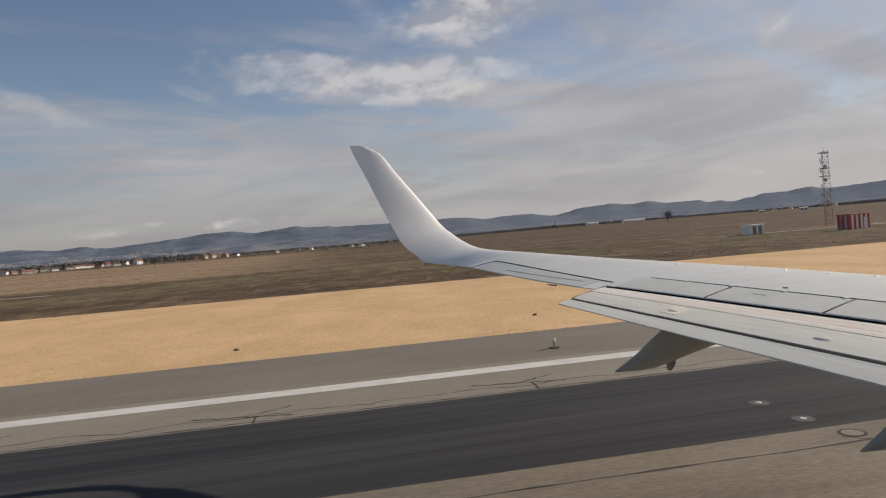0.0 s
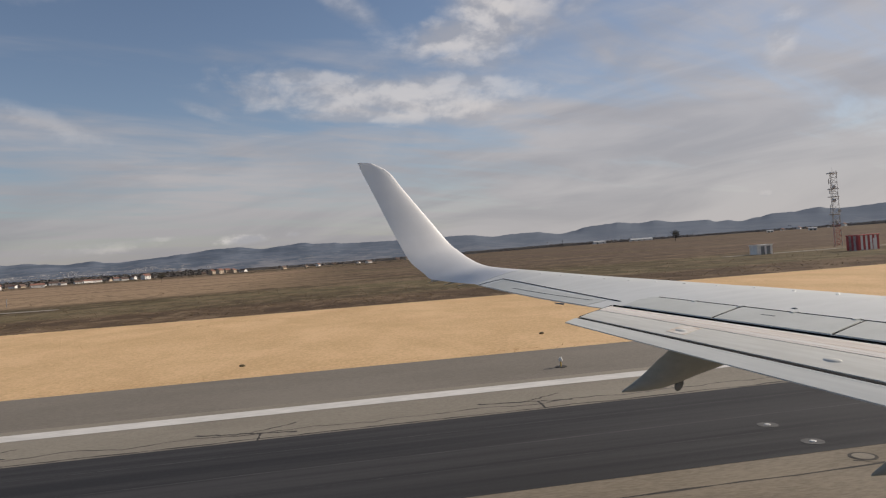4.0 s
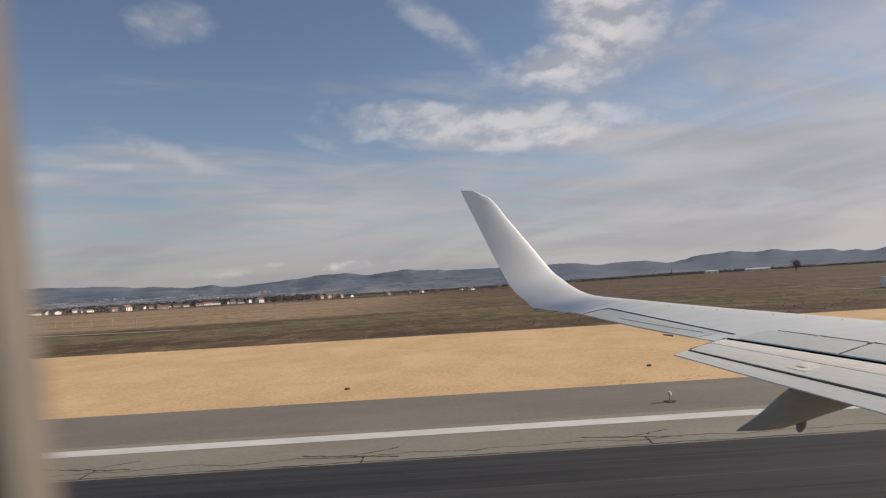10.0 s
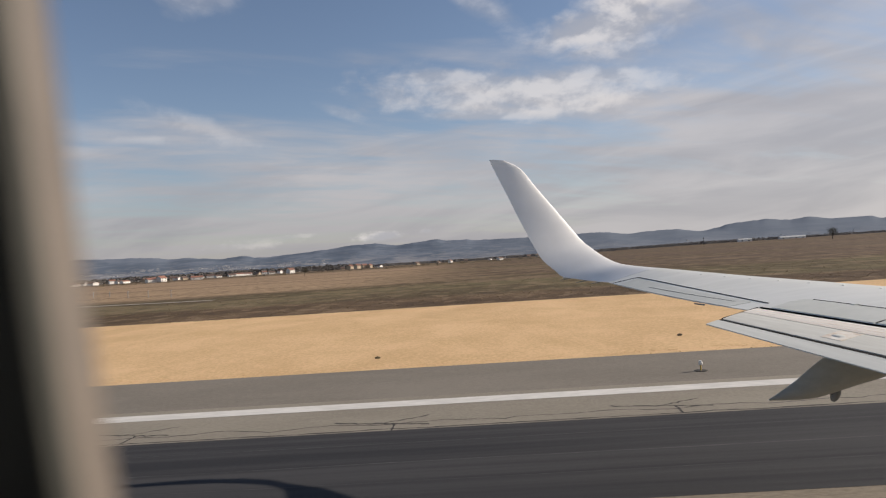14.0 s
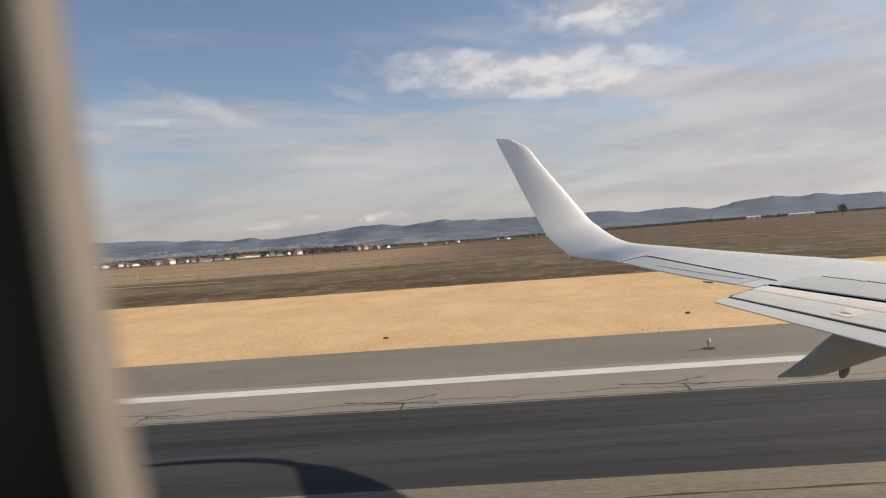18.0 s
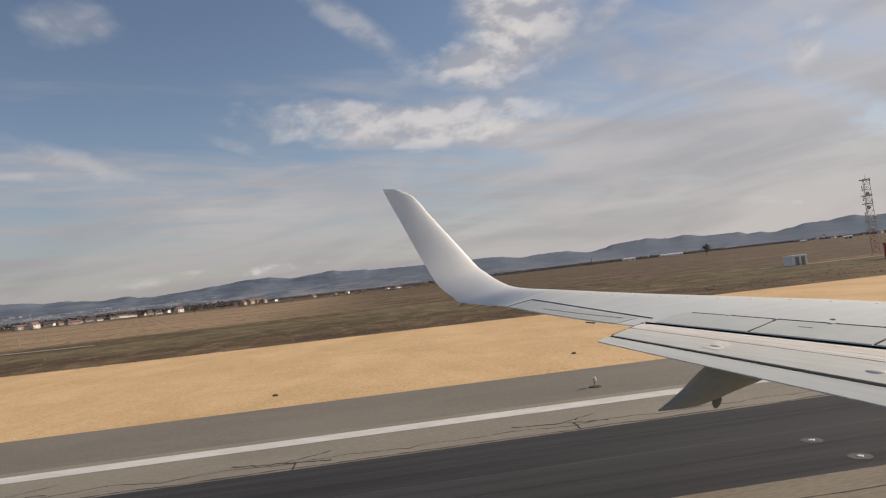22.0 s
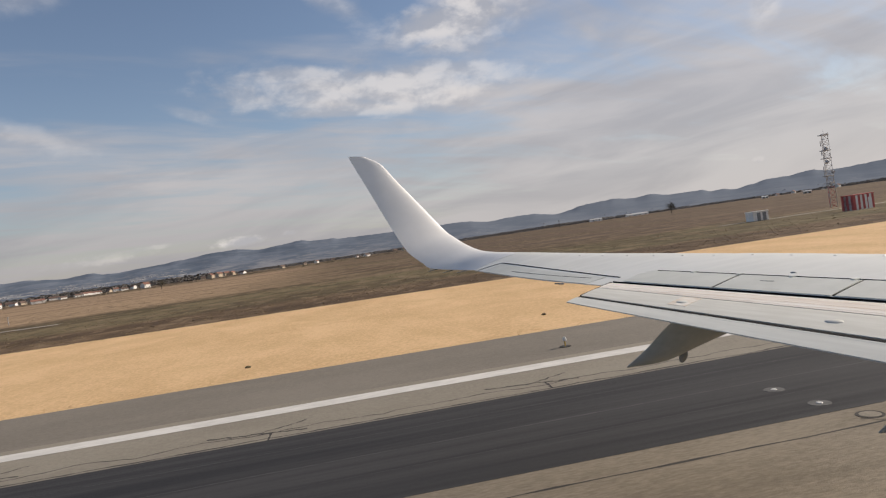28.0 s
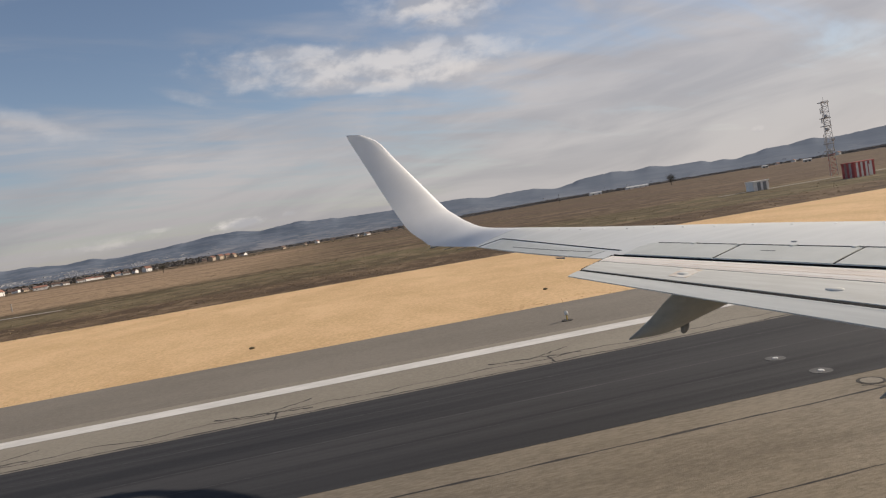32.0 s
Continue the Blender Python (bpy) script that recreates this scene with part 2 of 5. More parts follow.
M = {
    "wing_paint": material("wing_paint", (0.765, 0.757, 0.695), 0.46, 0.0, (0.69, 0.685, 0.625), 3.0, 0.7, 0.5, 0, 60, (0.4, 1.5, 1), 0.15),
    "winglet_paint": material("winglet_paint", (0.88, 0.865, 0.835), 0.38, 0.0, (0.83, 0.815, 0.785), 3.0, 0.6, 0.4, coat=0.1),
    "panel_paint": material("panel_paint", (0.635, 0.637, 0.58), 0.55, 0.0, (0.57, 0.575, 0.52), 4.0, 1.2, 0.5, spread=0.05),
    "flap_paint": material("flap_paint", (0.66, 0.655, 0.60), 0.75, 0.0, (0.57, 0.56, 0.505), 3.0, 0.9, 0.5, stretch=(4, 0.5, 1), skew=0.27, shine=0.25),
    "flap_cream": material("flap_cream", (0.86, 0.82, 0.75), 0.6, 0.0, (0.74, 0.66, 0.57), 2.0, 0.9, 0.5, stretch=(14, 0.35, 1), skew=0.30, shine=0.2),
    "flap_edge": material("flap_edge", (0.60, 0.61, 0.575), 0.75, 0.0, (0.53, 0.54, 0.51), 3.0, 0.9, 0.5, stretch=(4, 0.5, 1), skew=0.24, shine=0.25),
    "rub_strip": material("rub_strip", (0.72, 0.60, 0.48), 0.7, 0.0, (0.92, 0.86, 0.77), 3.0, 0.8, 0.5, stretch=(6, 0.8, 1), skew=0.3),
    "stained_plate": material("stained_plate", (0.80, 0.76, 0.68), 0.75, 0.0, (0.60, 0.49, 0.38), 9.0, 3.0, 0.5, stretch=(2, 0.8, 1), shine=0.2),
    "bare_metal": material("bare_metal", (0.80, 0.80, 0.80), 0.42, 0.35, (0.70, 0.70, 0.70), 12.0, 2.0, 0.5),
    "fairing_paint": material("fairing_paint", (0.42, 0.44, 0.42), 0.36, 0.0, (0.35, 0.37, 0.355), 5.0, 1.6, 0.5, stretch=(1, 1, 2)),
    "fairing_dark": material("fairing_dark", (0.26, 0.27, 0.27), 0.45, 0.0, (0.17, 0.18, 0.19), 5.0, 2.0, 0.5),
    # black of seals and seams, and of the painted shade in the flap gaps
    "seal_and_shade_black": material("seal_and_shade_black", (0.010, 0.010, 0.010), 0.9, 0.0, (0.018, 0.017, 0.016), 20, 2, shine=0.1),
    "fuselage_paint": material("fuselage_paint", (0.75, 0.75, 0.75), 0.35, 0.0, (0.70, 0.70, 0.70), 3, 0.5),
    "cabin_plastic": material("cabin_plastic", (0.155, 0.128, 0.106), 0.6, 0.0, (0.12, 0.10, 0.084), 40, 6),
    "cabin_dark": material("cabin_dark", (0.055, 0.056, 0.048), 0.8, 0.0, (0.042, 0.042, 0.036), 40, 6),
    "tyre_rubber": material("tyre_rubber", (0.03, 0.03, 0.03), 0.8),
    "runway_grey": material("runway_grey", (0.292, 0.260, 0.208), 0.9, 0, (0.222, 0.196, 0.157), 22.0, 0.35, 0.5, 0.010, 40, (0.5, 1, 1), weight=0.6, shine=0.2),
    "runway_worn": material("runway_worn", (0.258, 0.218, 0.165), 0.9, 0, (0.155, 0.129, 0.096), 20.0, 0.30, 0.5, 0.010, 40, (0.3, 1, 1), weight=0.42, shine=0.2),
    "shoulder_grey": material("shoulder_grey", (0.228, 0.201, 0.165), 0.9, 0, (0.178, 0.156, 0.128), 16.0, 0.25, 0.5, 0.008, 45, (0.5, 1, 1), weight=0.55, shine=0.2),
    "asphalt_dark": material("asphalt_dark", (0.027, 0.0275, 0.030), 0.88, 0, (0.055, 0.054, 0.0555), 3.0, 0.55, 0.5, 0.005, 60, (0.03, 1, 1), weight=0.35, shine=0.15),
    "white_marking": material("white_marking", (0.68, 0.65, 0.60), 0.8, 0, (0.52, 0.50, 0.46), 6.0, 1.0, 0.4, stretch=(0.4, 1, 1)),
    "yellow_marking": material("yellow_marking", (0.66, 0.44, 0.03), 0.75, 0, (0.52, 0.34, 0.03), 5.0, 1.0, 0.4),
    "green_grass": material("green_grass", (0.135, 0.115, 0.050), 1.0, 0, (0.175, 0.125, 0.066), 5.0, 0.08, 0.5, 0.06, 9.0, shine=0.1),
    "crack_tar": material("crack_tar", (0.022, 0.019, 0.017), 0.95, 0, (0.05, 0.043, 0.037), 5, 1),
    "sand_straw": material("sand_straw", (0.725, 0.492, 0.272), 0.95, 0, (0.57, 0.376, 0.195), 7.0, 0.22, 0.5, 0.022, 20.0, (1, 0.6, 1), weight=0.5, shine=0.1),
    "mast_steel": material("mast_steel", (0.46, 0.44, 0.42), 0.65, 0.1, (0.52, 0.48, 0.46), 6, 2),
    "hut_white": material("hut_white", (0.86, 0.84, 0.80), 0.8, 0, (0.74, 0.71, 0.67), 3, 1),
    "hut_red": material("hut_red", (0.52, 0.10, 0.09), 0.75, 0, (0.42, 0.085, 0.075), 3, 1),
    "lamp_yellow": material("lamp_yellow", (0.55, 0.36, 0.06), 0.6),
    "lamp_white": material("lamp_white", (0.72, 0.70, 0.66), 0.5, 0, None, 30, 5),
    "stone_pale": material("stone_pale", (0.105, 0.102, 0.10), 0.9, 0, (0.065, 0.065, 0.065), 8, 2),
    "house_white": material("house_white", (0.90, 0.87, 0.82), 0.85, 0, None, 0.4, 0.05, spread=0.35),
    "house_cream": material("house_cream", (0.52, 0.42, 0.31), 0.85, 0, None, 0.4, 0.05, spread=0.3),
    "roof_red": material("roof_red", (0.25, 0.12, 0.085), 0.9, 0, (0.19, 0.10, 0.075), 0.6, 0.1, spread=0.4),
    "roof_brown": material("roof_brown", (0.15, 0.10, 0.08), 0.9, 0, None, 0.6, 0.1, spread=0.4),
    "town_pale": material("town_pale", (0.37, 0.37, 0.38), 0.9, 0, (0.29, 0.285, 0.29), 0.05, 0.01),
    "window_dark": material("window_dark", (0.03, 0.035, 0.04), 0.2),
    "bark": material("bark", (0.09, 0.075, 0.06), 0.95),
    "leaf_brown": material("leaf_brown", (0.085, 0.070, 0.045), 0.95, 0, (0.055, 0.055, 0.035), 0.8, 0.1),
    "scrub_dark": material("scrub_dark", (0.13, 0.088, 0.052), 1.0, 0, (0.15, 0.12, 0.06), 0.8, 0.05),
    "scrub_straw": material("scrub_straw", (0.27, 0.195, 0.12), 1.0, 0, (0.20, 0.15, 0.085), 0.8, 0.05),
    "stubble": material("stubble", (0.80, 0.54, 0.29), 1.0, 0, (0.60, 0.39, 0.19), 3.0, 0.3),
    "gravel_track": material("gravel_track", (0.36, 0.31, 0.25), 0.95, 0, (0.28, 0.24, 0.19), 1.5, 0.1),
}


def ground_material():
    m = bpy.data.materials.new("dry_grassland")
    m.use_nodes = True
    n = Nodes(m.node_tree)
    b = m.node_tree.nodes["Principled BSDF"]
    p = n.add("ShaderNodeNewGeometry").outputs["Position"]
    x, y, z = n.xyz(p)
    wob = n.math("MULTIPLY", n.math("SUBTRACT", n.noise(n.scaled(p, (0.22, 1, 1)), 0.03, 5, 0.6), 0.5), 34)
    yy = n.math("ADD", y, wob)
    big = n.noise(n.scaled(p, (0.35, 1.0, 1)), 0.010, 6, 0.6, 0.6)
    mid = n.noise(n.scaled(p, (0.5, 1.0, 1)), 0.06, 6, 0.68, 0.5)
    tuft = n.noise(p, 1.6, 5, 0.7)
    clod = n.noise(n.scaled(p, (1.5, 0.7, 1)), 0.20, 6, 0.70, 0.3)
    rows_ = n.noise(n.scaled(p, (0.14, 1.0, 1)), 0.055, 6, 0.68, 0.4)
    along = n.math("ADD", n.math("ADD", x, n.math("MULTIPLY", y, 0.30)), n.math("MULTIPLY", mid, 6.0))
    furrow = n.math("SINE", n.math("MULTIPLY", along, 1.7))
    brown, olive = (0.140, 0.094, 0.064), (0.128, 0.100, 0.052)
    straw, dark = (0.265, 0.188, 0.120), (0.064, 0.044, 0.031)
    tan = (0.50, 0.345, 0.215)
    col = n.mix(n.ramp(big, 0.44, 0.58), brown, olive)
    col = n.mix(n.math("MULTIPLY", n.ramp(mid, 0.48, 0.60), 0.75), col, straw)
    pale = n.math("MULTIPLY", n.ramp(yy, 800, 500), n.ramp(yy, 128, 146))
    field = n.math("MULTIPLY", pale, n.ramp(n.math("ADD", x, wob), 15, -40))
    col = n.mix(n.math("MULTIPLY", field, 0.8), col, n.mix(n.math("MULTIPLY", n.ramp(furrow, -0.6, 0.9), 0.12), tan, olive))
    col = n.mix(n.math("MULTIPLY", n.ramp(rows_, 0.50, 0.62), 0.52), col, dark)
    col = n.mix(n.math("MULTIPLY", n.ramp(rows_, 0.46, 0.36), 0.42), col, straw)
    ploughed = n.math("MULTIPLY", n.ramp(n.math("ADD", x, wob), 20, 70), n.ramp(yy, 150, 175))
    earth = n.noise(n.scaled(p, (0.10, 1.0, 1)), 0.022, 6, 0.62, 0.3)
    col = n.mix(n.math("MULTIPLY", ploughed, n.ramp(earth, 0.40, 0.58, 0.15, 0.75)), col, n.mix(mid, (0.070, 0.050, 0.038), (0.150, 0.104, 0.075)))
    green = n.math("MULTIPLY", n.ramp(yy, 132, 122), n.ramp(yy, 76, 86))
    col = n.mix(n.math("MULTIPLY", green, 0.6), col, n.mix(n.ramp(mid, 0.42, 0.60), (0.108, 0.092, 0.046), (0.165, 0.145, 0.072)))
    near = n.math("MULTIPLY", n.ramp(yy, 88, 78), n.ramp(y, 50, 60))
    col = n.mix(n.math("MULTIPLY", near, 0.75), col, n.mix(n.ramp(mid, 0.4, 0.6), (0.088, 0.057, 0.036), (0.140, 0.092, 0.055)))
    col = n.mix(n.math("MULTIPLY", n.ramp(clod, 0.50, 0.62), 0.75), col, n.mix(0.7, col, dark))
    col = n.mix(n.math("MULTIPLY", n.ramp(clod, 0.48, 0.38), 0.6), col, straw)
    col = n.mix(n.math("MULTIPLY", n.ramp(tuft, 0.35, 0.7), 0.5), col, n.mix(0.6, col, dark))
    n.put(b.inputs["Base Color"], col)
    b.inputs["Roughness"].default_value = 1.0
    b.inputs["Specular IOR Level"].default_value = 0.1
    k = n.add("ShaderNodeBump")
    k.inputs["Distance"].default_value = 0.12
    n.put(k.inputs["Height"], tuft)
    m.node_tree.links.new(k.outputs[0], b.inputs["Normal"])
    return m


def hill_material(name, low, high, wood):
    m = bpy.data.materials.new(name)
    m.use_nodes = True
    n = Nodes(m.node_tree)
    b = m.node_tree.nodes["Principled BSDF"]
    p = n.add("ShaderNodeNewGeometry").outputs["Position"]
    z = n.xyz(p)[2]
    patch = n.noise(n.scaled(p, (1, 0.3, 7)), 0.0042, 6, 0.62, 0.6)
    fields = n.noise(n.scaled(p, (1, 1, 6)), 0.016, 5, 0.6)
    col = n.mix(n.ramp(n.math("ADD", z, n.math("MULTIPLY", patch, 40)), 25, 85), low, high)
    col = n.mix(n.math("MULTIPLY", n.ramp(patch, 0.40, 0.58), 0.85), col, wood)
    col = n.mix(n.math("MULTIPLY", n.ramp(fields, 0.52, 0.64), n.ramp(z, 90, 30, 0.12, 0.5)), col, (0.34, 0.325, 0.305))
    col = n.mix(n.ramp(n.xyz(p)[0], -300, 1300, 0.0, 0.72), col, (0.190, 0.216, 0.252))      # haze painted into the colour, stronger towards +x
    n.put(b.inputs["Base Color"], col)
    b.inputs["Roughness"].default_value = 1.0
    b.inputs["Specular IOR Level"].default_value = 0.0
    return m


M["ground"] = ground_material()
# the blue-grey of these base colours is painted distance haze
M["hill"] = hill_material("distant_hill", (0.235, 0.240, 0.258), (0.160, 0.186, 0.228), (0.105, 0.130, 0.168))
# scrub is paler than far_woods: distance haze is put into its colour
M["far_scrub"] = material("far_scrub", (0.135, 0.132, 0.130), 1.0, 0, (0.175, 0.158, 0.142), 0.2, 0.02)
M["woods"] = material("far_woods", (0.105, 0.100, 0.096), 1.0, 0, (0.155, 0.135, 0.118), 0.2, 0.02)


# ---- mesh helpers ----
def mesh_of(name, bm, mats, smooth=False):
    me = bpy.data.meshes.new(name)
    bmesh.ops.recalc_face_normals(bm, faces=bm.faces[:])
    bm.to_mesh(me)
    bm.free()
    for m in (mats if isinstance(mats, (list, tuple)) else [mats]):
        me.materials.append(m)
    if smooth:
        me.polygons.foreach_set("use_smooth", [True] * len(me.polygons))
        me.set_sharp_from_angle(angle=radians(38))
        me.update()
    return me


def part(name, bm, mat, parent=None, label="", smooth=False):
    ob = new(name, mesh_of(name, bm, mat, smooth))
    if parent is not None:
        ob.parent = parent
    if label:
        ob["label"] = label
    return ob


def empty(name, at, label, category, group=""):
    ob = new(name)
    ob.empty_display_size = 0.2
    ob.location = at
    return tagged(ob, label, category, group)


def box(bm, x0, x1, y0, y1, z0, z1, m=Matrix.Identity(4)):
    v = [bm.verts.new(m @ Vector(p)) for p in
         ((x0, y0, z0), (x1, y0, z0), (x1, y1, z0), (x0, y1, z0), (x0, y0, z1), (x1, y0, z1), (x1, y1, z1), (x0, y1, z1))]
    for f in ((0, 3, 2, 1), (4, 5, 6, 7), (0, 1, 5, 4), (1, 2, 6, 5), (2, 3, 7, 6), (3, 0, 4, 7)):
        bm.faces.new([v[i] for i in f])
    return v


def bevelled(bm, width, segments=1):
    bmesh.ops.bevel(bm, geom=bm.edges[:], offset=width, segments=segments, affect="EDGES", profile=0.5)
    return bm


def loft(bm, rings, closed=True, caps=True):
    """Skin a list of rings of equal length."""
    vs = [[bm.verts.new(p) for p in r] for r in rings]
    n = len(rings[0])
    for a, b in zip(vs, vs[1:]):
        for i in range(n if closed else n - 1):
            bm.faces.new((a[i], a[(i + 1) % n], b[(i + 1) % n], b[i]))
    if caps and closed:
        bm.faces.new(vs[0][::-1])
        bm.faces.new(vs[-1])
    return bm


def tube(bm, a, b, r0, r1=None, sides=8):
    a, b = Vector(a), Vector(b)
    q = (b - a).to_track_quat("Z", "Y").to_matrix()
    r1 = r0 if r1 is None else r1
    loft(bm, [[c + q @ Vector((r * math.cos(2 * math.pi * i / sides), r * math.sin(2 * math.pi * i / sides), 0)) for i in range(sides)]
              for c, r in ((a, r0), (b, r1))])
    return bm

# ---- ground, runway, distance ----
def grid_sheet(bm, xs, ys, height):
    vs = [[bm.verts.new((x, y, height(x, y))) for x in xs] for y in ys]
    for j in range(len(ys) - 1):
        for i in range(len(xs) - 1):
            bm.faces.new((vs[j][i], vs[j][i + 1], vs[j + 1][i + 1], vs[j + 1][i]))
    return bm


def lie(x, y):
    """Height of the open ground: level by the runway, gently rolling and rising far out."""
    far = max(0.0, min(1.0, (y - 120) / 900.0))
    east = max(0.0, min(1.0, (x - 40) / 500.0))
    roll = noise.noise(Vector((x / 260, y / 260, 0))) * 2.2 * min(1.0, max(0.0, (y - 140) / 300))
    return far * far * (0.8 + 5 * east) + roll * (0.4 + 0.6 * east)


bm = bmesh.new()
xs = [-4600, -3500, -2400, -1600, -1100] + [-800 + 40 * i for i in range(41)] + [1100, 1600, 2400, 3500, 4600]
ys = [-4600, -2500, -1200, -500, -150, 0, 40, 64, 90, 120, 150, 180] + [220 + 40 * i for i in range(24)] + [1300, 1600, 2100, 2800, 3600, 4600]
tagged(part("ground", grid_sheet(bm, xs, ys, lie), M["ground"], smooth=True), "dry brown and olive grassland round the airfield", "ground", kind="structure")

MID = -1.6          # the runway's centre line
X0, X1 = -175.0, 1900.0


def slab(name, y0, y1, mat, z, label, x0=X0, x1=X1, category="runway", parent=None):
    b = bmesh.new()
    box(b, x0, x1, y0, y1, -0.3, z)
    ob = part(name, b, mat, parent)
    return tagged(ob, label, category, kind="structure")


def both(y0, y1):
    return ((y0, y1), (2 * MID - y1, 2 * MID - y0))


slab("runway", 2 * MID - 11.54, 11.54, M["runway_worn"], 0.030, "worn grey-brown runway pavement with tarred cracks")
for y0, y1 in both(11.54, 17.15):
    slab("runway_strip", y0, y1, M["asphalt_dark"], 0.034, "band of newer dark asphalt along the runway")
for y0, y1 in both(17.15, 21.3):
    slab("runway_edge", y0, y1, M["runway_grey"], 0.030, "worn grey-brown runway edge pavement")
for y0, y1 in both(21.3, 27.2):
    slab("shoulder", y0, y1, M["shoulder_grey"], 0.026, "grey asphalt runway shoulder")
for y0, y1 in both(19.95, 20.75):
    b = bmesh.new()
    box(b, X0, X1, y0, y1, 0.0, 0.036)
    tagged(part("edge_line", b, M["white_marking"]), "white painted runway edge line", "marking", kind="structure")
for k in range(24):
    b = bmesh.new()
    box(b, -120 + 50 * k, -90 + 50 * k, MID - 0.45, MID + 0.45, 0.02, 0.036)
    tagged(part("centre_line", b, M["white_marking"]), "white painted runway centre line dash", "marking", "centre line dashes", "structure")
# touchdown bars and threshold bars, behind the aeroplane
for k in range(3):
    for y0, y1 in both(11.2 + 3.0 * k, 13.0 + 3.0 * k):
        b = bmesh.new()
        box(b, -34.0, -11.5, y0, y1, 0.02, 0.042)
        tagged(part("touchdown_bar", b, M["white_marking"]), "long white painted touchdown bar on the runway", "marking", "touchdown bars", "structure")
for k in range(6):
    for y0, y1 in both(1.4 + 3.6 * k - 1.6 + 1.6, 3.2 + 3.6 * k):
        b = bmesh.new()
        box(b, -150.0, -120.0, y0, y1, 0.02, 0.042)
        tagged(part("threshold_bar", b, M["white_marking"]), "long white painted threshold bar on the runway", "marking", "threshold bars", "structure")

for x0, x1, y0, y1 in ((-155.0, -153.2, 2 * MID - 20.75, 20.75), (-108.0, -99.0, -6.6, -5.6), (-108.0, -99.0, -3.2, -2.2), (-108.0, -99.0, 1.0, 2.0), (-108.0, -107.0, 2.1, 4.4)):
    b = bmesh.new()
    box(b, x0, x1, y0, y1, 0.0, 0.043)
    tagged(part("threshold_mark", b, M["white_marking"]), "white painted mark at the start of the runway", "marking", kind="structure")

# the straw-coloured strip beside the runway
b = bmesh.new()
sxs = [X0 + 20 * i for i in range(122)]
sys_ = [27.2 + 3.0 * i for i in range(13)]
grid_sheet(b, sxs, sys_, lambda x, y: 0.02 + 0.05 * max(0, 0.5 + noise.noise(Vector((x / 9, y / 3, 4)))) * (0.0 if y < 28 else 1.0))
tagged(part("dry_strip", b, M["sand_straw"], smooth=True), "pale straw-coloured strip of dry cut grass beside the runway", "field", kind="structure")


def ribbon(bm, pts, width, z):
    """A flat wandering strip along points (x, y)."""
    last = None
    for i, (x, y) in enumerate(pts):
        a, c = pts[max(0, i - 1)], pts[min(len(pts) - 1, i + 1)]
        d = Vector((c[0] - a[0], c[1] - a[1])).normalized()
        w = width * (0.45 + 1.1 * random.random())
        l, r = bm.verts.new((x - d.y * w, y + d.x * w, z)), bm.verts.new((x + d.y * w, y - d.x * w, z))
        if last:
            bm.faces.new((last[0], last[1], r, l))
        last = (l, r)


def crack(pts, width, z):
    b = bmesh.new()
    ribbon(b, pts, width, z)
    tagged(part("crack", b, M["crack_tar"]), "dark tarred crack in the worn runway pavement", "crack", "pavement cracks", "structure")


def wander(x0, x1, y, step, amp, seed):
    return [(x0 + step * i, y + amp * noise.noise(Vector((i * 0.21, seed, 0))) + amp * 0.5 * noise.noise(Vector((i * 0.9, seed, 7))))
            for i in range(int((x1 - x0) / step) + 1)]


crack(wander(-60, 160, 10.62, 0.5, 0.06, 1), 0.032, 0.0325)
crack(wander(-60, 160, 17.28, 0.25, 0.10, 11), 0.035, 0.0345)
crack(wander(-60, 160, 8.0, 0.5, 0.07, 2), 0.016, 0.0325)
crack(wander(-60, 160, 17.9, 0.3, 0.30, 3), 0.022, 0.0325)
for y, w in ((14.35, 0.009), (15.9, 0.006), (13.1, 0.004)):
    b = bmesh.new()
    ribbon(b, wander(-80, 200, y, 1.0, 0.03, y), w, 0.0365)
    tagged(part("paving_joint", b, M["stone_pale"]), "thin pale paving joint in the dark asphalt", "joint", "paving joints", "structure")


def zigzag(x0, y0, x1, y1, n, amp, seed):
    r = random.Random(seed)
    return [(x0 + (x1 - x0) * i / n + r.uniform(-amp, amp) * 0.4, y0 + (y1 - y0) * i / n + r.uniform(-amp, amp)) for i in range(n + 1)]


for k, (x, y) in enumerate(((5.0, 18.1), (-2.2, 17.9), (13.5, 18.3), (-9.0, 18.2), (22.0, 18.0), (33.0, 18.2))):
    crack(zigzag(x - 1.3, y + 0.35, x + 1.2, y - 0.25, 16, 0.07, k), 0.038, 0.0332)
    crack(zigzag(x - 0.1, y + 0.02, x + 1.1, y + 0.75, 9, 0.06, k + 20), 0.026, 0.0335)
    crack(zigzag(x + 0.3, y - 0.05, x + 0.25, y - 0.85, 7, 0.05, k + 40), 0.028, 0.0338)
for k, (x, y) in enumerate(((8.8, 10.9), (19.0, 10.8), (2.0, 9.4), (12.0, 9.0))):
    crack(zigzag(x, y, x + 1.6, y - 1.3, 14, 0.08, k + 60), 0.022, 0.0332)

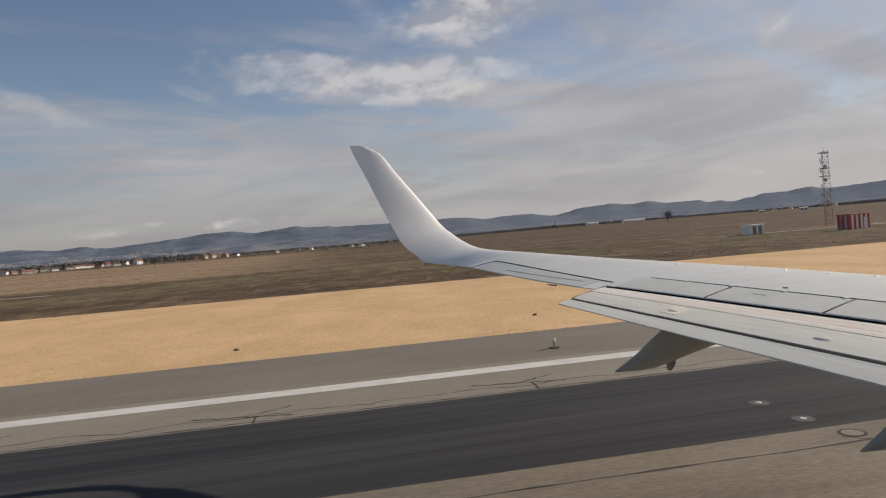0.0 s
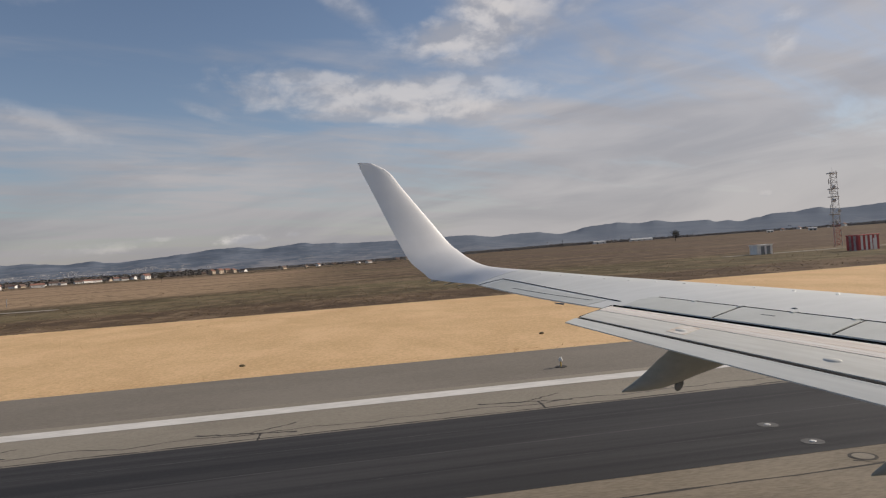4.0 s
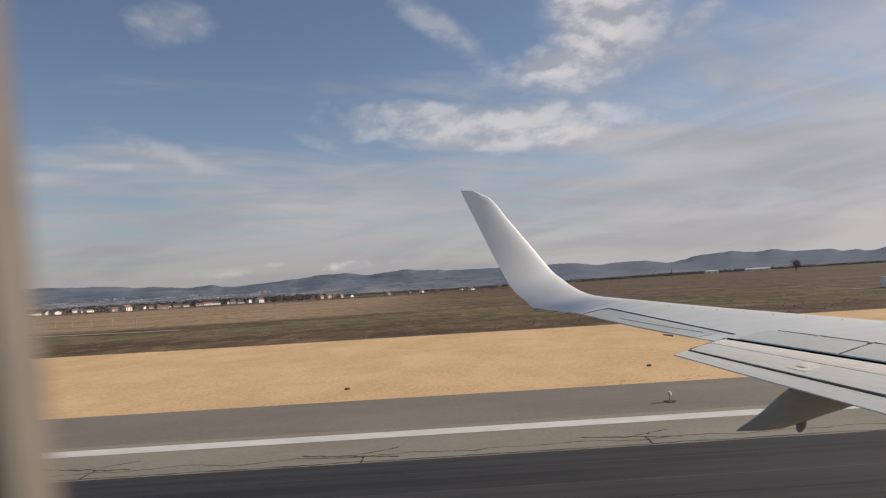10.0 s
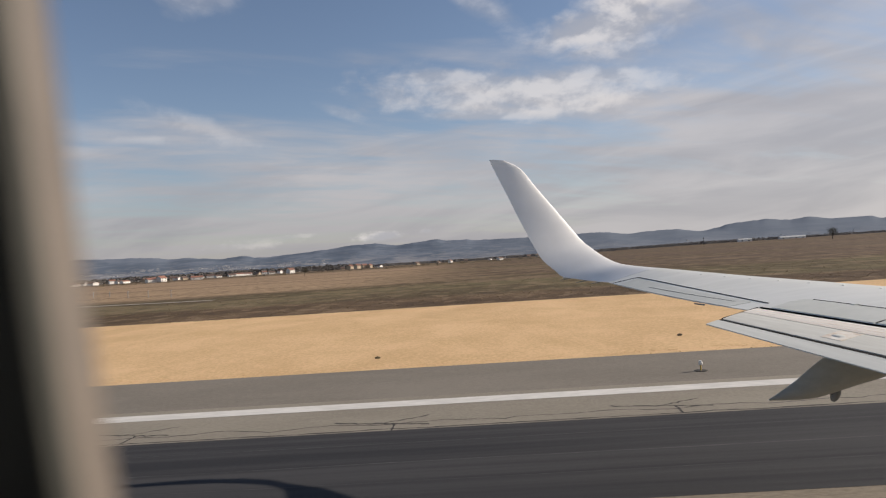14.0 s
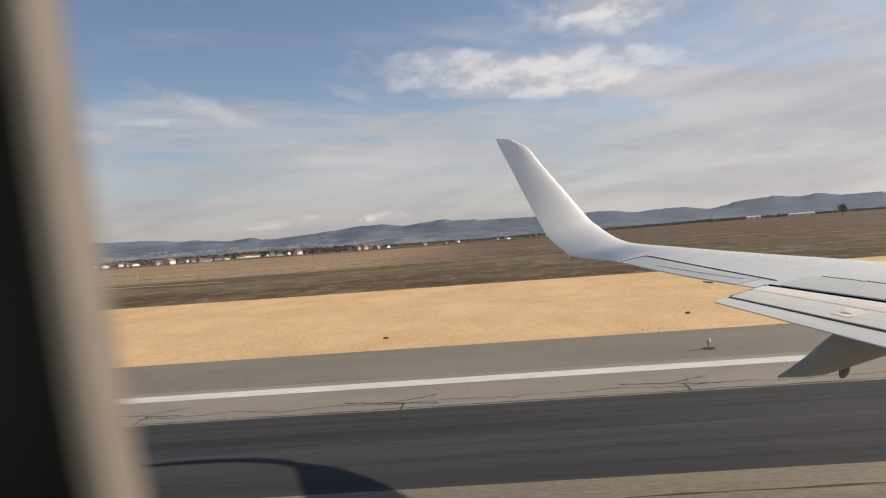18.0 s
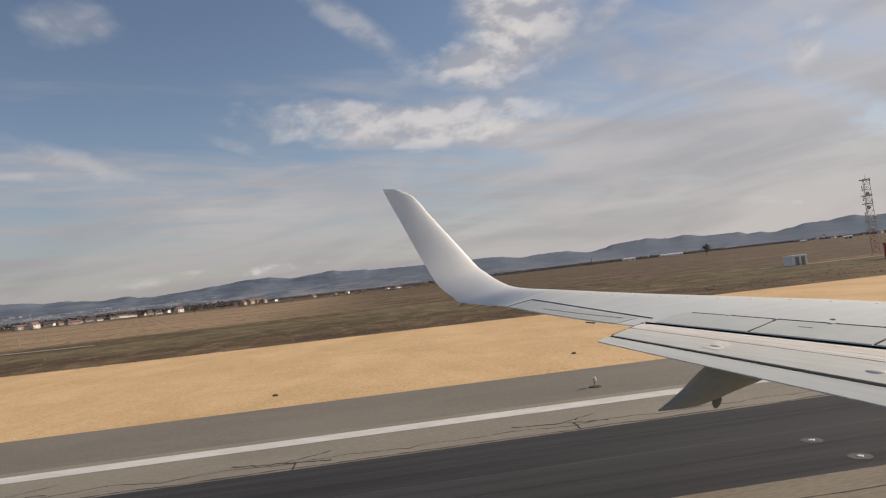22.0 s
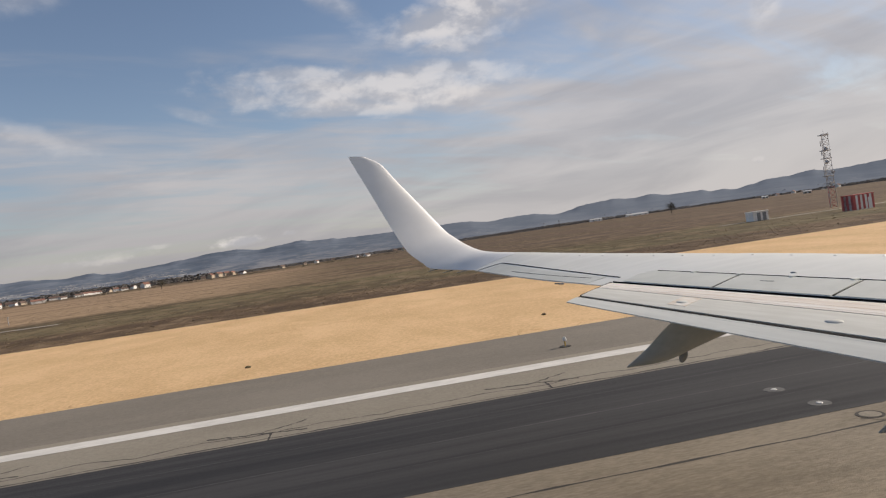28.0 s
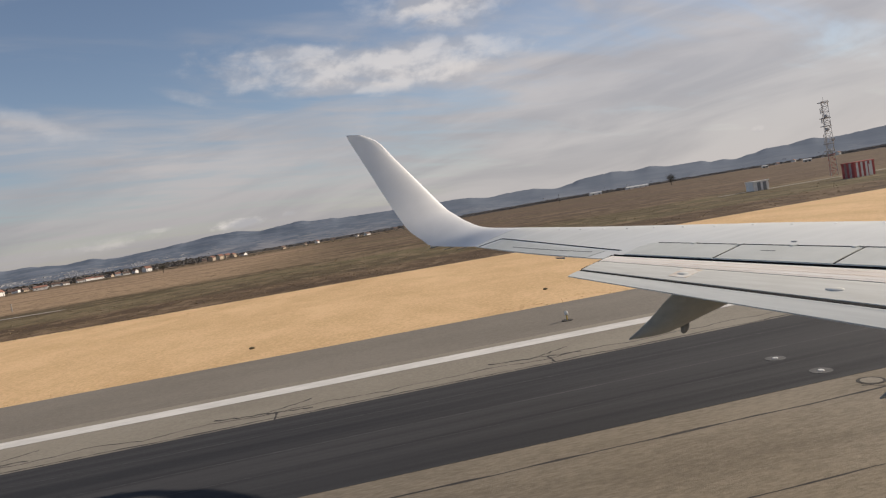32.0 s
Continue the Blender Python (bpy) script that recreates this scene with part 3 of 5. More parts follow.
# distant hills, one ridge mesh each: headings and heights in degrees give the skyline
SKYLINE = ((-75, 1.3), (-60, 1.6), (-45, 1.5), (-36, 1.6), (-28.7, 1.77), (-26.5, 1.70), (-25.3, 1.71), (-23.8, 1.63), (-22.6, 1.47), (-21.4, 1.51), (-20.2, 1.39),
           (-19.1, 1.28), (-17.2, 1.43), (-16.3, 1.25), (-15.5, 1.21), (-13.7, 1.34), (-12.4, 1.42), (-11, 1.56), (-8.3, 1.80), (-6.8, 1.82), (-5.05, 1.58),
           (-3.6, 1.71), (-1.8, 1.87), (-0.8, 1.71), (0.6, 1.70), (1.5, 1.60), (3.4, 1.58), (5.2, 1.56), (8, 1.6), (11.3, 1.58), (13.8, 1.31), (15.4, 1.41),
           (17, 1.42), (19.2, 1.13), (20.1, 1.29), (21.3, 1.56), (23.7, 1.69), (25.2, 1.51), (26.4, 1.63), (28.1, 1.38), (30.3, 1.37), (31, 1.16), (31.8, 1.22),
           (32.6, 1.06), (33.9, 1.26), (34.9, 1.46), (36.1, 1.45), (37.9, 1.64), (38.9, 1.44), (44, 1.65), (48, 1.5), (60, 1.8), (75, 1.4))


def skyline(a, table):
    for (a0, e0), (a1, e1) in zip(table, table[1:]):
        if a0 <= a <= a1:
            t = (a - a0) / (a1 - a0)
            t = t * t * (3 - 2 * t)
            return e0 + (e1 - e0) * t
    return table[-1][1]


def slope(a, t, table, dist, lift, base):
    """A place on the hills' slope: heading a, t from the foot (0) to the crest (1)."""
    top_ = math.tan(radians(1.5 + (skyline(a, table) - 1.5) * t ** 3 + lift)) * dist + 4.1
    d = dist * (0.62 + 0.38 * t)
    rough = 0.30 * min(1.0, t * 2.0) * (1.0 - t) * 2.0
    ridge = 1 - 2 * abs(noise.noise(Vector((a * 0.30 + t * 1.1, t * 0.8, 6))))
    fold = 1 + rough * (0.7 * noise.noise(Vector((a * 0.35, t * 2.0, 2))) + 0.06 * ridge - 0.03 + 0.16 * noise.noise(Vector((a * 0.9, t * 5.0, 2))))
    crest = 1 + t ** 6 * (0.03 * noise.noise(Vector((a * 2.1, 2, 0))) + 0.016 * noise.noise(Vector((a * 5.0, 2, 0))))
    z = base + (top_ * crest - base) * (t ** 1.7) * fold
    return Vector((d * math.sin(radians(a)), d * math.cos(radians(a)), z))


HILLS = (SKYLINE, 4500, -0.05, 2)
b = bmesh.new()
steps = [-72 + 0.2 * i for i in range(721)]
hill_rings = [[slope(a, k / 20, *HILLS) for a in steps] for k in range(21)]
hill_rings.append([Vector((p.x * 1.03, p.y * 1.03, -20)) for p in hill_rings[-1]])
tagged(part("backdrop_hills", loft(b, hill_rings, closed=False), M["hill"], smooth=True), "long range of distant wooded hills, coloured blue-grey by painted haze", "hills", kind="structure")


# ---- things on the plain ----
def at(az, d):
    x, y = d * math.sin(radians(az)), d * math.cos(radians(az))
    return x, y, lie(x, y)


def house_meshes(w, d, h, rh, wall, roof):
    a = bmesh.new()
    box(a, -w / 2, w / 2, -d / 2, d / 2, -2.0, h)
    r = bmesh.new()
    e = 0.5
    prof = ((-d / 2 - e, h - 0.15), (0, h + rh), (d / 2 + e, h - 0.15), (d / 2 + e, h - 0.4), (0, h + rh - 0.35), (-d / 2 - e, h - 0.4))
    loft(r, [[(x, y, z) for y, z in prof] for x in (-w / 2 - e, w / 2 + e)])
    g = bmesh.new()
    loft(g, [[(x, -d / 2, h), (x, d / 2, h), (x, 0, h + rh - 0.3)] for x in (-w / 2, w / 2)])
    for f in g.faces[:]:
        a.faces.new([a.verts.new(v.co) for v in f.verts])
    g.free()
    win = bmesh.new()
    box(win, -0.55, 0.55, -0.06, 0.06, 0.0, 1.3)
    return mesh_of("wall", a, wall), mesh_of("roof", r, roof), mesh_of("window", win, M["window_dark"])


KINDS = [house_meshes(11, 9, 5.6, 3.2, M["house_white"], M["roof_red"]), house_meshes(14, 9, 3.4, 2.8, M["house_white"], M["roof_brown"]),
         house_meshes(10, 9, 6.0, 3.0, M["house_cream"], M["roof_red"]), house_meshes(18, 10, 4.0, 2.2, M["house_white"], M["roof_red"]),
         house_meshes(9, 8, 3.2, 3.0, M["house_cream"], M["roof_brown"])]
DIMS = [(11, 9, 5.6), (14, 9, 3.4), (10, 9, 6.0), (18, 10, 4.0), (9, 8, 3.2)]
TEXT = ["white two-storey house with a red tiled roof", "low white house with a brown roof", "cream two-storey house with a red tiled roof",
        "long low white building with a red roof", "small cream house with a brown tiled roof"]


def house(az, d, kind, turn):
    x, y, z = at(az, d)
    h = empty("house", (x, y, z), TEXT[kind], "house", "village houses")
    h.rotation_euler = (0, 0, radians(turn))
    k_ = (0.58 if az < -10 else 0.5) + 0.28 * rnd.random()
    h.scale = (k_, k_, k_)
    for n, me in zip(("wall", "roof"), KINDS[kind]):
        o = new(n, me)
        o.parent = h
    w, dd, hh = DIMS[kind]
    for sx_ in (-0.28, 0.28):
        for fl in range(2 if hh > 5 else 1):
            o = new("window", KINDS[kind][2])
            o.parent = h
            o.location = (w * sx_, -dd / 2 - 0.02, 1.0 + 2.8 * fl)


rnd = random.Random(7)
for a0, a1, n, d0, d1 in ((-33, -20, 22, 780, 1250), (-20, -12.5, 11, 860, 1250), (-9.6, -6.4, 6, 900, 1000), (-4, 9, 9, 950, 1250), (35, 40, 5, 1300, 1500), (-52, -34, 26, 640, 900)):
    for i in range(n):
        a = a0 + (a1 - a0) * (i + 0.7 * rnd.random()) / n
        k = rnd.choice((0, 1, 1, 3, 3, 0, 4)) if a < -12 else rnd.choice((2, 2, 2, 4)) if a < -7 else rnd.choice((0, 1, 4))
        house(a, d0 + (d1 - d0) * rnd.random(), k, rnd.choice((35, 50, 62, 20, -40)) - a * 0.3)

# the far town on the lower slopes: too many and too far to count
b = bmesh.new()
for i in range(2600):
    a = -38 + 29 * rnd.random() ** 0.9 if i % 25 else rnd.uniform(12, 42)
    t = 0.38 + (0.24 if a < -11 else 0.10) * rnd.random() ** 1.4 * (0.8 + 0.5 * noise.noise(Vector((a * 0.4, 5, 0))))
    if noise.noise(Vector((a * 0.55, t * 26.0, 1))) < 0.02:        # the town lies in loose quarters
        continue
    p = slope(a, t, *HILLS)
    w, h = 4 + 9 * rnd.random() ** 2, 0.8 + 1.5 * rnd.random() ** 2
    box(b, -w / 2, w / 2, -2.5, 2.5, -3, h, Matrix.Translation(p) @ Matrix.Rotation(radians(25 - a + 30 * rnd.random()), 4, "Z"))
tagged(part("far_town", b, M["town_pale"]), "pale buildings of a distant town on the lower slopes", "town", kind="stuff")


def clump_belt(name, label, a0, a1, d0, d1, n, size, seed, mat):
    """A far belt of bare bushes and trees, as many small ragged clumps."""
    r = random.Random(seed)
    verts, faces = [], []
    for i in range(n):
        a, d = a0 + (a1 - a0) * r.random(), d0 + (d1 - d0) * r.random()
        x, y, z = at(a, d)
        s = size * (0.4 + 0.9 * r.random())
        for j in range(14):
            c = Vector((x + 1.8 * s * r.uniform(-1, 1), y + s * r.uniform(-1, 1), z + s * r.uniform(0.0, 1.0) ** 1.3))
            k = len(verts)
            for q in range(4):
                verts.append(c + Vector((r.uniform(-1.2, 1.2), r.uniform(-1, 1), r.uniform(-0.7, 0.7))) * s * 0.30)
            faces += [(k, k + 1, k + 2), (k, k + 2, k + 3), (k + 1, k + 2, k + 3), (k, k + 1, k + 3)]
    me = bpy.data.meshes.new(name)
    me.from_pydata(verts, [], faces)
    me.materials.append(mat)
    tagged(new(name, me), label, "trees", kind="stuff")


clump_belt("far_trees", "dark belt of bare winter trees behind the village", -52, -9, 1150, 2000, 6000, 7.0, 3, M["woods"])
clump_belt("far_thicket", "low dark thicket far over the fields", -12, 20, 1450, 2300, 4200, 4.6, 6, M["far_scrub"])
clump_belt("far_hedges", "dark line of hedges and bare trees far over the fields", 16, 60, 1450, 2300, 6000, 4.6, 4, M["far_scrub"])
clump_belt("village_bushes", "brown bushes between the village houses", -50, 10, 640, 950, 700, 1.15, 5, M["leaf_brown"])


def bare_tree(az, d, tall, label, seed):
    r = random.Random(seed)
    x, y, z = at(az, d)
    t = empty("tree", (x, y, z), label, "tree")
    b = bmesh.new()
    tube(b, (0, 0, -0.3), (0.1, 0, tall * 0.4), tall * 0.035, tall * 0.022)
    tips = []
    for i in range(9):
        q = r.uniform(0, 6.28)
        p0 = Vector((0.05, 0, tall * r.uniform(0.25, 0.4)))
        p1 = p0 + Vector((math.cos(q) * tall * 0.25, math.sin(q) * tall * 0.25, tall * r.uniform(0.2, 0.45)))
        tube(b, p0, p1, tall * 0.016, tall * 0.006, 5)
        tips.append(p1)
    part("trunk", b, M["bark"], t)
    vs, fs = [], []
    for i in range(900):
        c = r.choice(tips) + Vector((r.gauss(0, 1), r.gauss(0, 1), r.gauss(0.1, 0.9))) * tall * 0.12
        k = len(vs)
        for q in range(3):
            vs.append(c + Vector((r.uniform(-1, 1), r.uniform(-1, 1), r.uniform(-1, 1))) * tall * 0.04)
        fs.append((k, k + 1, k + 2))
    me = bpy.data.meshes.new("crown")
    me.from_pydata(vs, [], fs)
    me.materials.append(M["leaf_brown"])
    o = new("crown", me)
    o.parent = t


bare_tree(27.9, 900, 14, "lone dark tree with a broad bare crown in the fields", 1)
bare_tree(8.6, 420, 5.5, "small lone dark bush-like tree in the fields", 2)
bare_tree(-12.6, 420, 5, "small lone bush with brown twigs in the fields", 3)



def shed(az, d, w, dep, h, turn, label):
    x, y, z = at(az, d)
    t = empty("shed", (x, y, z), label, "shed", "far sheds")
    t.rotation_euler = (0, 0, radians(turn))
    b = bmesh.new()
    box(b, -w / 2, w / 2, -dep / 2, dep / 2, -1.5, h)
    part("wall", b, M["house_white"], t)
    b = bmesh.new()
    prof = ((-dep / 2 - 0.4, h + 0.02), (0, h + dep * 0.16), (dep / 2 + 0.4, h + 0.02), (dep / 2 + 0.4, h - 0.2), (0, h + dep * 0.16 - 0.25), (-dep / 2 - 0.4, h - 0.2))
    part("roof", loft(b, [[(q, v, k) for v, k in prof] for q in (-w / 2 - 0.4, w / 2 + 0.4)]), M["lamp_white"], t)
    for i in range(max(2, int(w / 9))):
        b = bmesh.new()
        c = -w / 2 + w * (i + 0.5) / max(2, int(w / 9))
        box(b, c - 1.2, c + 1.2, -dep / 2 - 0.06, -dep / 2 + 0.05, 0.0, h * 0.62)
        part("door", b, M["window_dark"], t)


shed(25.3, 1400, 42, 14, 3.6, -12, "long low pale shed far over the fields")
shed(22.1, 1450, 24, 12, 3.4, -8, "low white shed among far hedges")
shed(37.4, 1000, 9, 7, 2.6, -30, "small white shed beside dark hedges")
shed(34.6, 1100, 8, 6, 2.4, -25, "small white shed beside dark hedges")


def far_pole(az, d, tall):
    x, y, z = at(az, d)
    t = empty("pole", (x, y, z), "thin dark pole standing far over the fields", "pole")
    part("shaft", tube(bmesh.new(), (0, 0, -0.4), (0, 0, tall), 0.30, 0.20, 8), M["bark"], t)
    b = bmesh.new()
    box(b, -0.8, 0.8, -0.15, 0.15, tall - 1.3, tall - 0.9)
    part("crossarm", b, M["bark"], t)


far_pole(19.2, 900, 11)

# gravel tracks over the fields
for y0, y1, x0, x1 in ((112, 330, -40, -420), (122, 122, 74, 400)):
    b = bmesh.new()
    n = 40
    pts = [(x0 + (x1 - x0) * i / n, y0 + (y1 - y0) * (i / n) ** 1.3) for i in range(n + 1)]
    last = None
    for x, y in pts:
        l, r_ = b.verts.new((x, y - 1.5, lie(x, y - 1.5) + 0.08)), b.verts.new((x, y + 1.5, lie(x, y + 1.5) + 0.08))
        if last:
            b.faces.new((last[0], last[1], r_, l))
        last = (l, r_)
    tagged(part("track", b, M["gravel_track"]), "pale gravel track across the fields", "track", kind="structure")


def fence_post(x, y):
    t = empty("fence_post", (x, y, lie(x, y)), "pale thin concrete fence post standing in the field", "post", "field fence posts")
    b = bmesh.new()
    box(b, -0.045, 0.045, -0.06, 0.06, -0.2, 1.45)
    part("shaft", b, M["town_pale"], t)
    b = bmesh.new()
    box(b, -0.045, 0.045, -0.06, 0.32, 1.45, 1.55)
    part("crook", b, M["town_pale"], t)


for i in range(18):
    fence_post(-62 - 9.0 * i, 148 + 9.0 * i)

def tufts(name, label, place, n, size, blades, seed, mat, upright=0.9):
    """Countless low tufts of dry growth, each a few thin blades."""
    r = random.Random(seed)
    verts, faces = [], []
    for i in range(n):
        x, y = place(r)
        z = 0.03 if y < 63.2 else lie(x, y)
        s = size * (0.5 + r.random())
        for j in range(blades):
            c = Vector((x + s * r.uniform(-1, 1), y + s * r.uniform(-1, 1), z))
            q, k = r.uniform(0, 6.28), len(verts)
            d = Vector((math.cos(q), math.sin(q), 0)) * s * 0.7
            verts += [c - d, c + d, c + d * r.uniform(-0.8, 0.8) + Vector((0, 0, s * upright * r.uniform(0.5, 1.3)))]
            faces.append((k, k + 1, k + 2))
    me = bpy.data.meshes.new(name)
    me.from_pydata(verts, [], faces)
    me.materials.append(mat)
    tagged(new(name, me), label, "grass", kind="stuff")


def over_field(r):
    d = 1.0 / (1 / 66 + (1 / 420 - 1 / 66) * r.random())
    return d * math.tan(radians(r.uniform(-42, 46))), d


tufts("field_scrub", "low dark scrub and weeds scattered over the field", over_field, 2600, 0.15, 2, 21, M["scrub_dark"], 0.12)
tufts("field_grass", "dry pale grass tufts scattered over the field", over_field, 6000, 0.24, 2, 22, M["scrub_straw"], 0.10)
tufts("strip_stubble", "short dry stubble over the straw-coloured strip", lambda r: (r.uniform(-32, 62), 27.6 + 35 * r.random() ** 1.2), 26000, 0.034, 2, 23, M["stubble"], 0.35)
tufts("edge_weeds", "ragged dry weeds along the edge of the shoulder", lambda r: (r.uniform(-40, 90), 27.2 + abs(r.gauss(0, 0.22))), 450, 0.045, 3, 24, M["stubble"], 0.3)
tufts("far_edge_weeds", "ragged dark weeds along the far edge of the strip", lambda r: (r.uniform(-80, 120), 63.3 + r.gauss(0, 0.5)), 1400, 0.12, 3, 25, M["scrub_dark"], 0.12)


def clod(x, y, s):
    """A dark lump of earth on the strip."""
    b = bmesh.new()
    bmesh.ops.create_icosphere(b, subdivisions=2, radius=s, matrix=Matrix.Diagonal((1.5, 1, 0.8, 1)))
    for v in b.verts:
        v.co *= 1 + 0.35 * noise.noise(v.co * 6 + Vector((x, y, 0)))
    o = part("clod", b, M["scrub_dark"], smooth=True)
    o.location = (x, y, 0.05 + s * 0.4)
    tagged(o, "dark lump of earth lying on the straw strip", "clod", "clods on the strip")


clod(-3.8, 30.3, 0.08)
clod(9.8, 32.1, 0.08)


# ---- antenna mast and equipment huts ----
def antenna_mast(az, d, tall):
    x, y, z = at(az, d)
    t = empty("antenna_mast", (x, y, z), "grey lattice antenna mast with small aerials and a red base section", "mast")
    w0, w1 = 0.95, 0.78
    legs = [(math.cos(q), math.sin(q)) for q in (radians(90), radians(210), radians(330))]
    for cx, cy in legs:
        part("leg", tube(bmesh.new(), (cx * w0, cy * w0, -0.2), (cx * w1, cy * w1, tall), 0.055, 0.045, 6), M["mast_steel"], t)
    n = 14
    for i in range(n):
        z0, z1 = tall * i / n, tall * (i + 1) / n
        b = bmesh.new()
        for k in range(3):
            f = lambda q, h: (legs[q][0] * (w0 + (w1 - w0) * h / tall), legs[q][1] * (w0 + (w1 - w0) * h / tall), h)
            tube(b, f(k, z0), f((k + 1) % 3, z1), 0.036, None, 5)
            tube(b, f(k, z1), f((k + 1) % 3, z1), 0.036, None, 5)
        part("brace", b, M["hut_red"] if i < 4 else M["mast_steel"], t)
    for h, side in ((tall * 0.97, 1), (tall * 0.87, -1), (tall * 0.74, -1), (tall * 0.70, 1), (tall * 0.52, -1), (tall * 0.44, -1), (tall * 0.36, 1)):
        b = bmesh.new()
        tube(b, (0, 0, h), (side * 1.05, 0, h), 0.04, None, 6)
        tube(b, (side * 1.0, 0, h - 0.5), (side * 1.0, 0, h + 0.7), 0.08, None, 8)
        part("aerial", b, M["mast_steel"], t)
    for h, q in ((0.80, -0.5), (0.62, -0.6), (0.48, 0.5), (0.33, -0.4)):
        part("dish", tube(bmesh.new(), (q, -0.75, tall * h), (q, -1.0, tall * h), 0.42, 0.30, 14), M["mast_steel"], t)
    for h in (0.98, 0.77, 0.665, 0.43, 0.33):
        b = bmesh.new()
        box(b, -0.95, 0.75, -0.75, 0.75, tall * h, tall * h + 0.16)
        part("platform", bevelled(b, 0.03), M["mast_steel"], t, "grey grated platform")
    b = bmesh.new()
    tube(b, (0, 0, tall), (0, 0, tall + 0.9), 0.03, 0.02, 6)
    part("lightning_rod", b, M["mast_steel"], t)


def hut(az, d, w, dep, h, turn, label, striped):
    x, y, z = at(az, d)
    t = empty("equipment_hut", (x, y, z), label, "hut")
    t.rotation_euler = (0, 0, radians(turn))
    b = bmesh.new()
    box(b, -w / 2, w / 2, -dep / 2, dep / 2, -0.1, h)
    part("body", bevelled(b, 0.02), M["hut_white"], t)
    b = bmesh.new()
    box(b, -w / 2 - 0.12, w / 2 + 0.12, -dep / 2 - 0.12, dep / 2 + 0.12, h, h + 0.14)
    part("roof", bevelled(b, 0.03), M["hut_white"] if not striped else M["hut_red"], t)
    if striped:
        for i in range(0, 9, 2):
            x0 = -w / 2 + w * i / 9
            b = bmesh.new()
            box(b, x0, x0 + w / 9, -dep / 2 - 0.012, dep / 2 + 0.012, 0.02, h - 0.02)
            part("stripe", b, M["hut_red"], t)
        for i in range(0, 5, 2):
            y0 = -dep / 2 + dep * i / 5
            b = bmesh.new()
            box(b, -w / 2 - 0.012, w / 2 + 0.012, y0 + 0.001, y0 + dep / 5 - 0.001, 0.02, h - 0.02)
            part("stripe", b, M["hut_red"], t)
    for x0, x1 in (((0.95, 1.75),) if striped else ((-0.85, -0.10), (0.40, 1.15))):
        b = bmesh.new()
        box(b, x0, x1, -dep / 2 - 0.05, -dep / 2 - 0.013, 0.0, min(h - 0.15, 1.95))
        part("door", b, M["hut_white"] if striped else M["fairing_dark"], t)


antenna_mast(38.9, 173.6, 16.2)
hut(40.45, 140, 4.6, 2.4, 2.5, 8, "red and white striped equipment hut standing on the grass", True)
hut(33.9, 147, 3.4, 2.2, 1.75, 4, "low white equipment hut with two dark doors standing on the grass", False)


# ---- lights on the runway ----
def edge_light(x, y):
    t = empty("runway_light", (x, y, 0.026), "small elevated runway edge light on a yellow stem", "runway light", "runway edge lights")
    part("base_plate", tube(bmesh.new(), (0, 0, -0.02), (0, 0, 0.02), 0.20, 0.20, 20), M["crack_tar"], t)
    part("stem", tube(bmesh.new(), (0, 0, 0.02), (0, 0, 0.20), 0.025, 0.025, 10), M["lamp_yellow"], t)
    b = bmesh.new()
    tube(b, (0, 0, 0.20), (0, 0, 0.25), 0.065, 0.075, 14)
    tube(b, (0, 0, 0.25), (0, 0, 0.33), 0.075, 0.045, 14)
    part("lens", b, M["lamp_white"], t)


for x in (-112.4, -52.4, 7.6, 67.6, 127.6, 187.6):
    edge_light(x, 22.9)


def inset_light(x, y):
    t = empty("inset_light", (x, y, 0.034), "pale round inset light in the dark asphalt", "runway light", "inset runway lights")
    part("rim", tube(bmesh.new(), (0, 0, -0.02), (0, 0, 0.006), 0.23, 0.21, 20), M["stone_pale"], t)
    b = bmesh.new()
    tube(b, (0, 0, 0.0), (0, 0, 0.018), 0.07, 0.055, 16)
    part("lens", b, M["lamp_white"], t)


for k in range(-3, 5):
    for y in (13.55, 12.15):
        inset_light(8.95 + 30 * k, y)


# round cover sealed with tar in the worn pavement
cover_ = empty("manhole", (9.1, 11.05, 0.031), "round grey manhole cover sealed with dark tar in the pavement", "manhole")
part("seal", tube(bmesh.new(), (0, 0, -0.02), (0, 0, 0.004), 0.24, 0.24, 24), M["crack_tar"], cover_)
part("lid", tube(bmesh.new(), (0, 0, -0.02), (0, 0, 0.008), 0.18, 0.18, 24), M["runway_grey"], cover_)

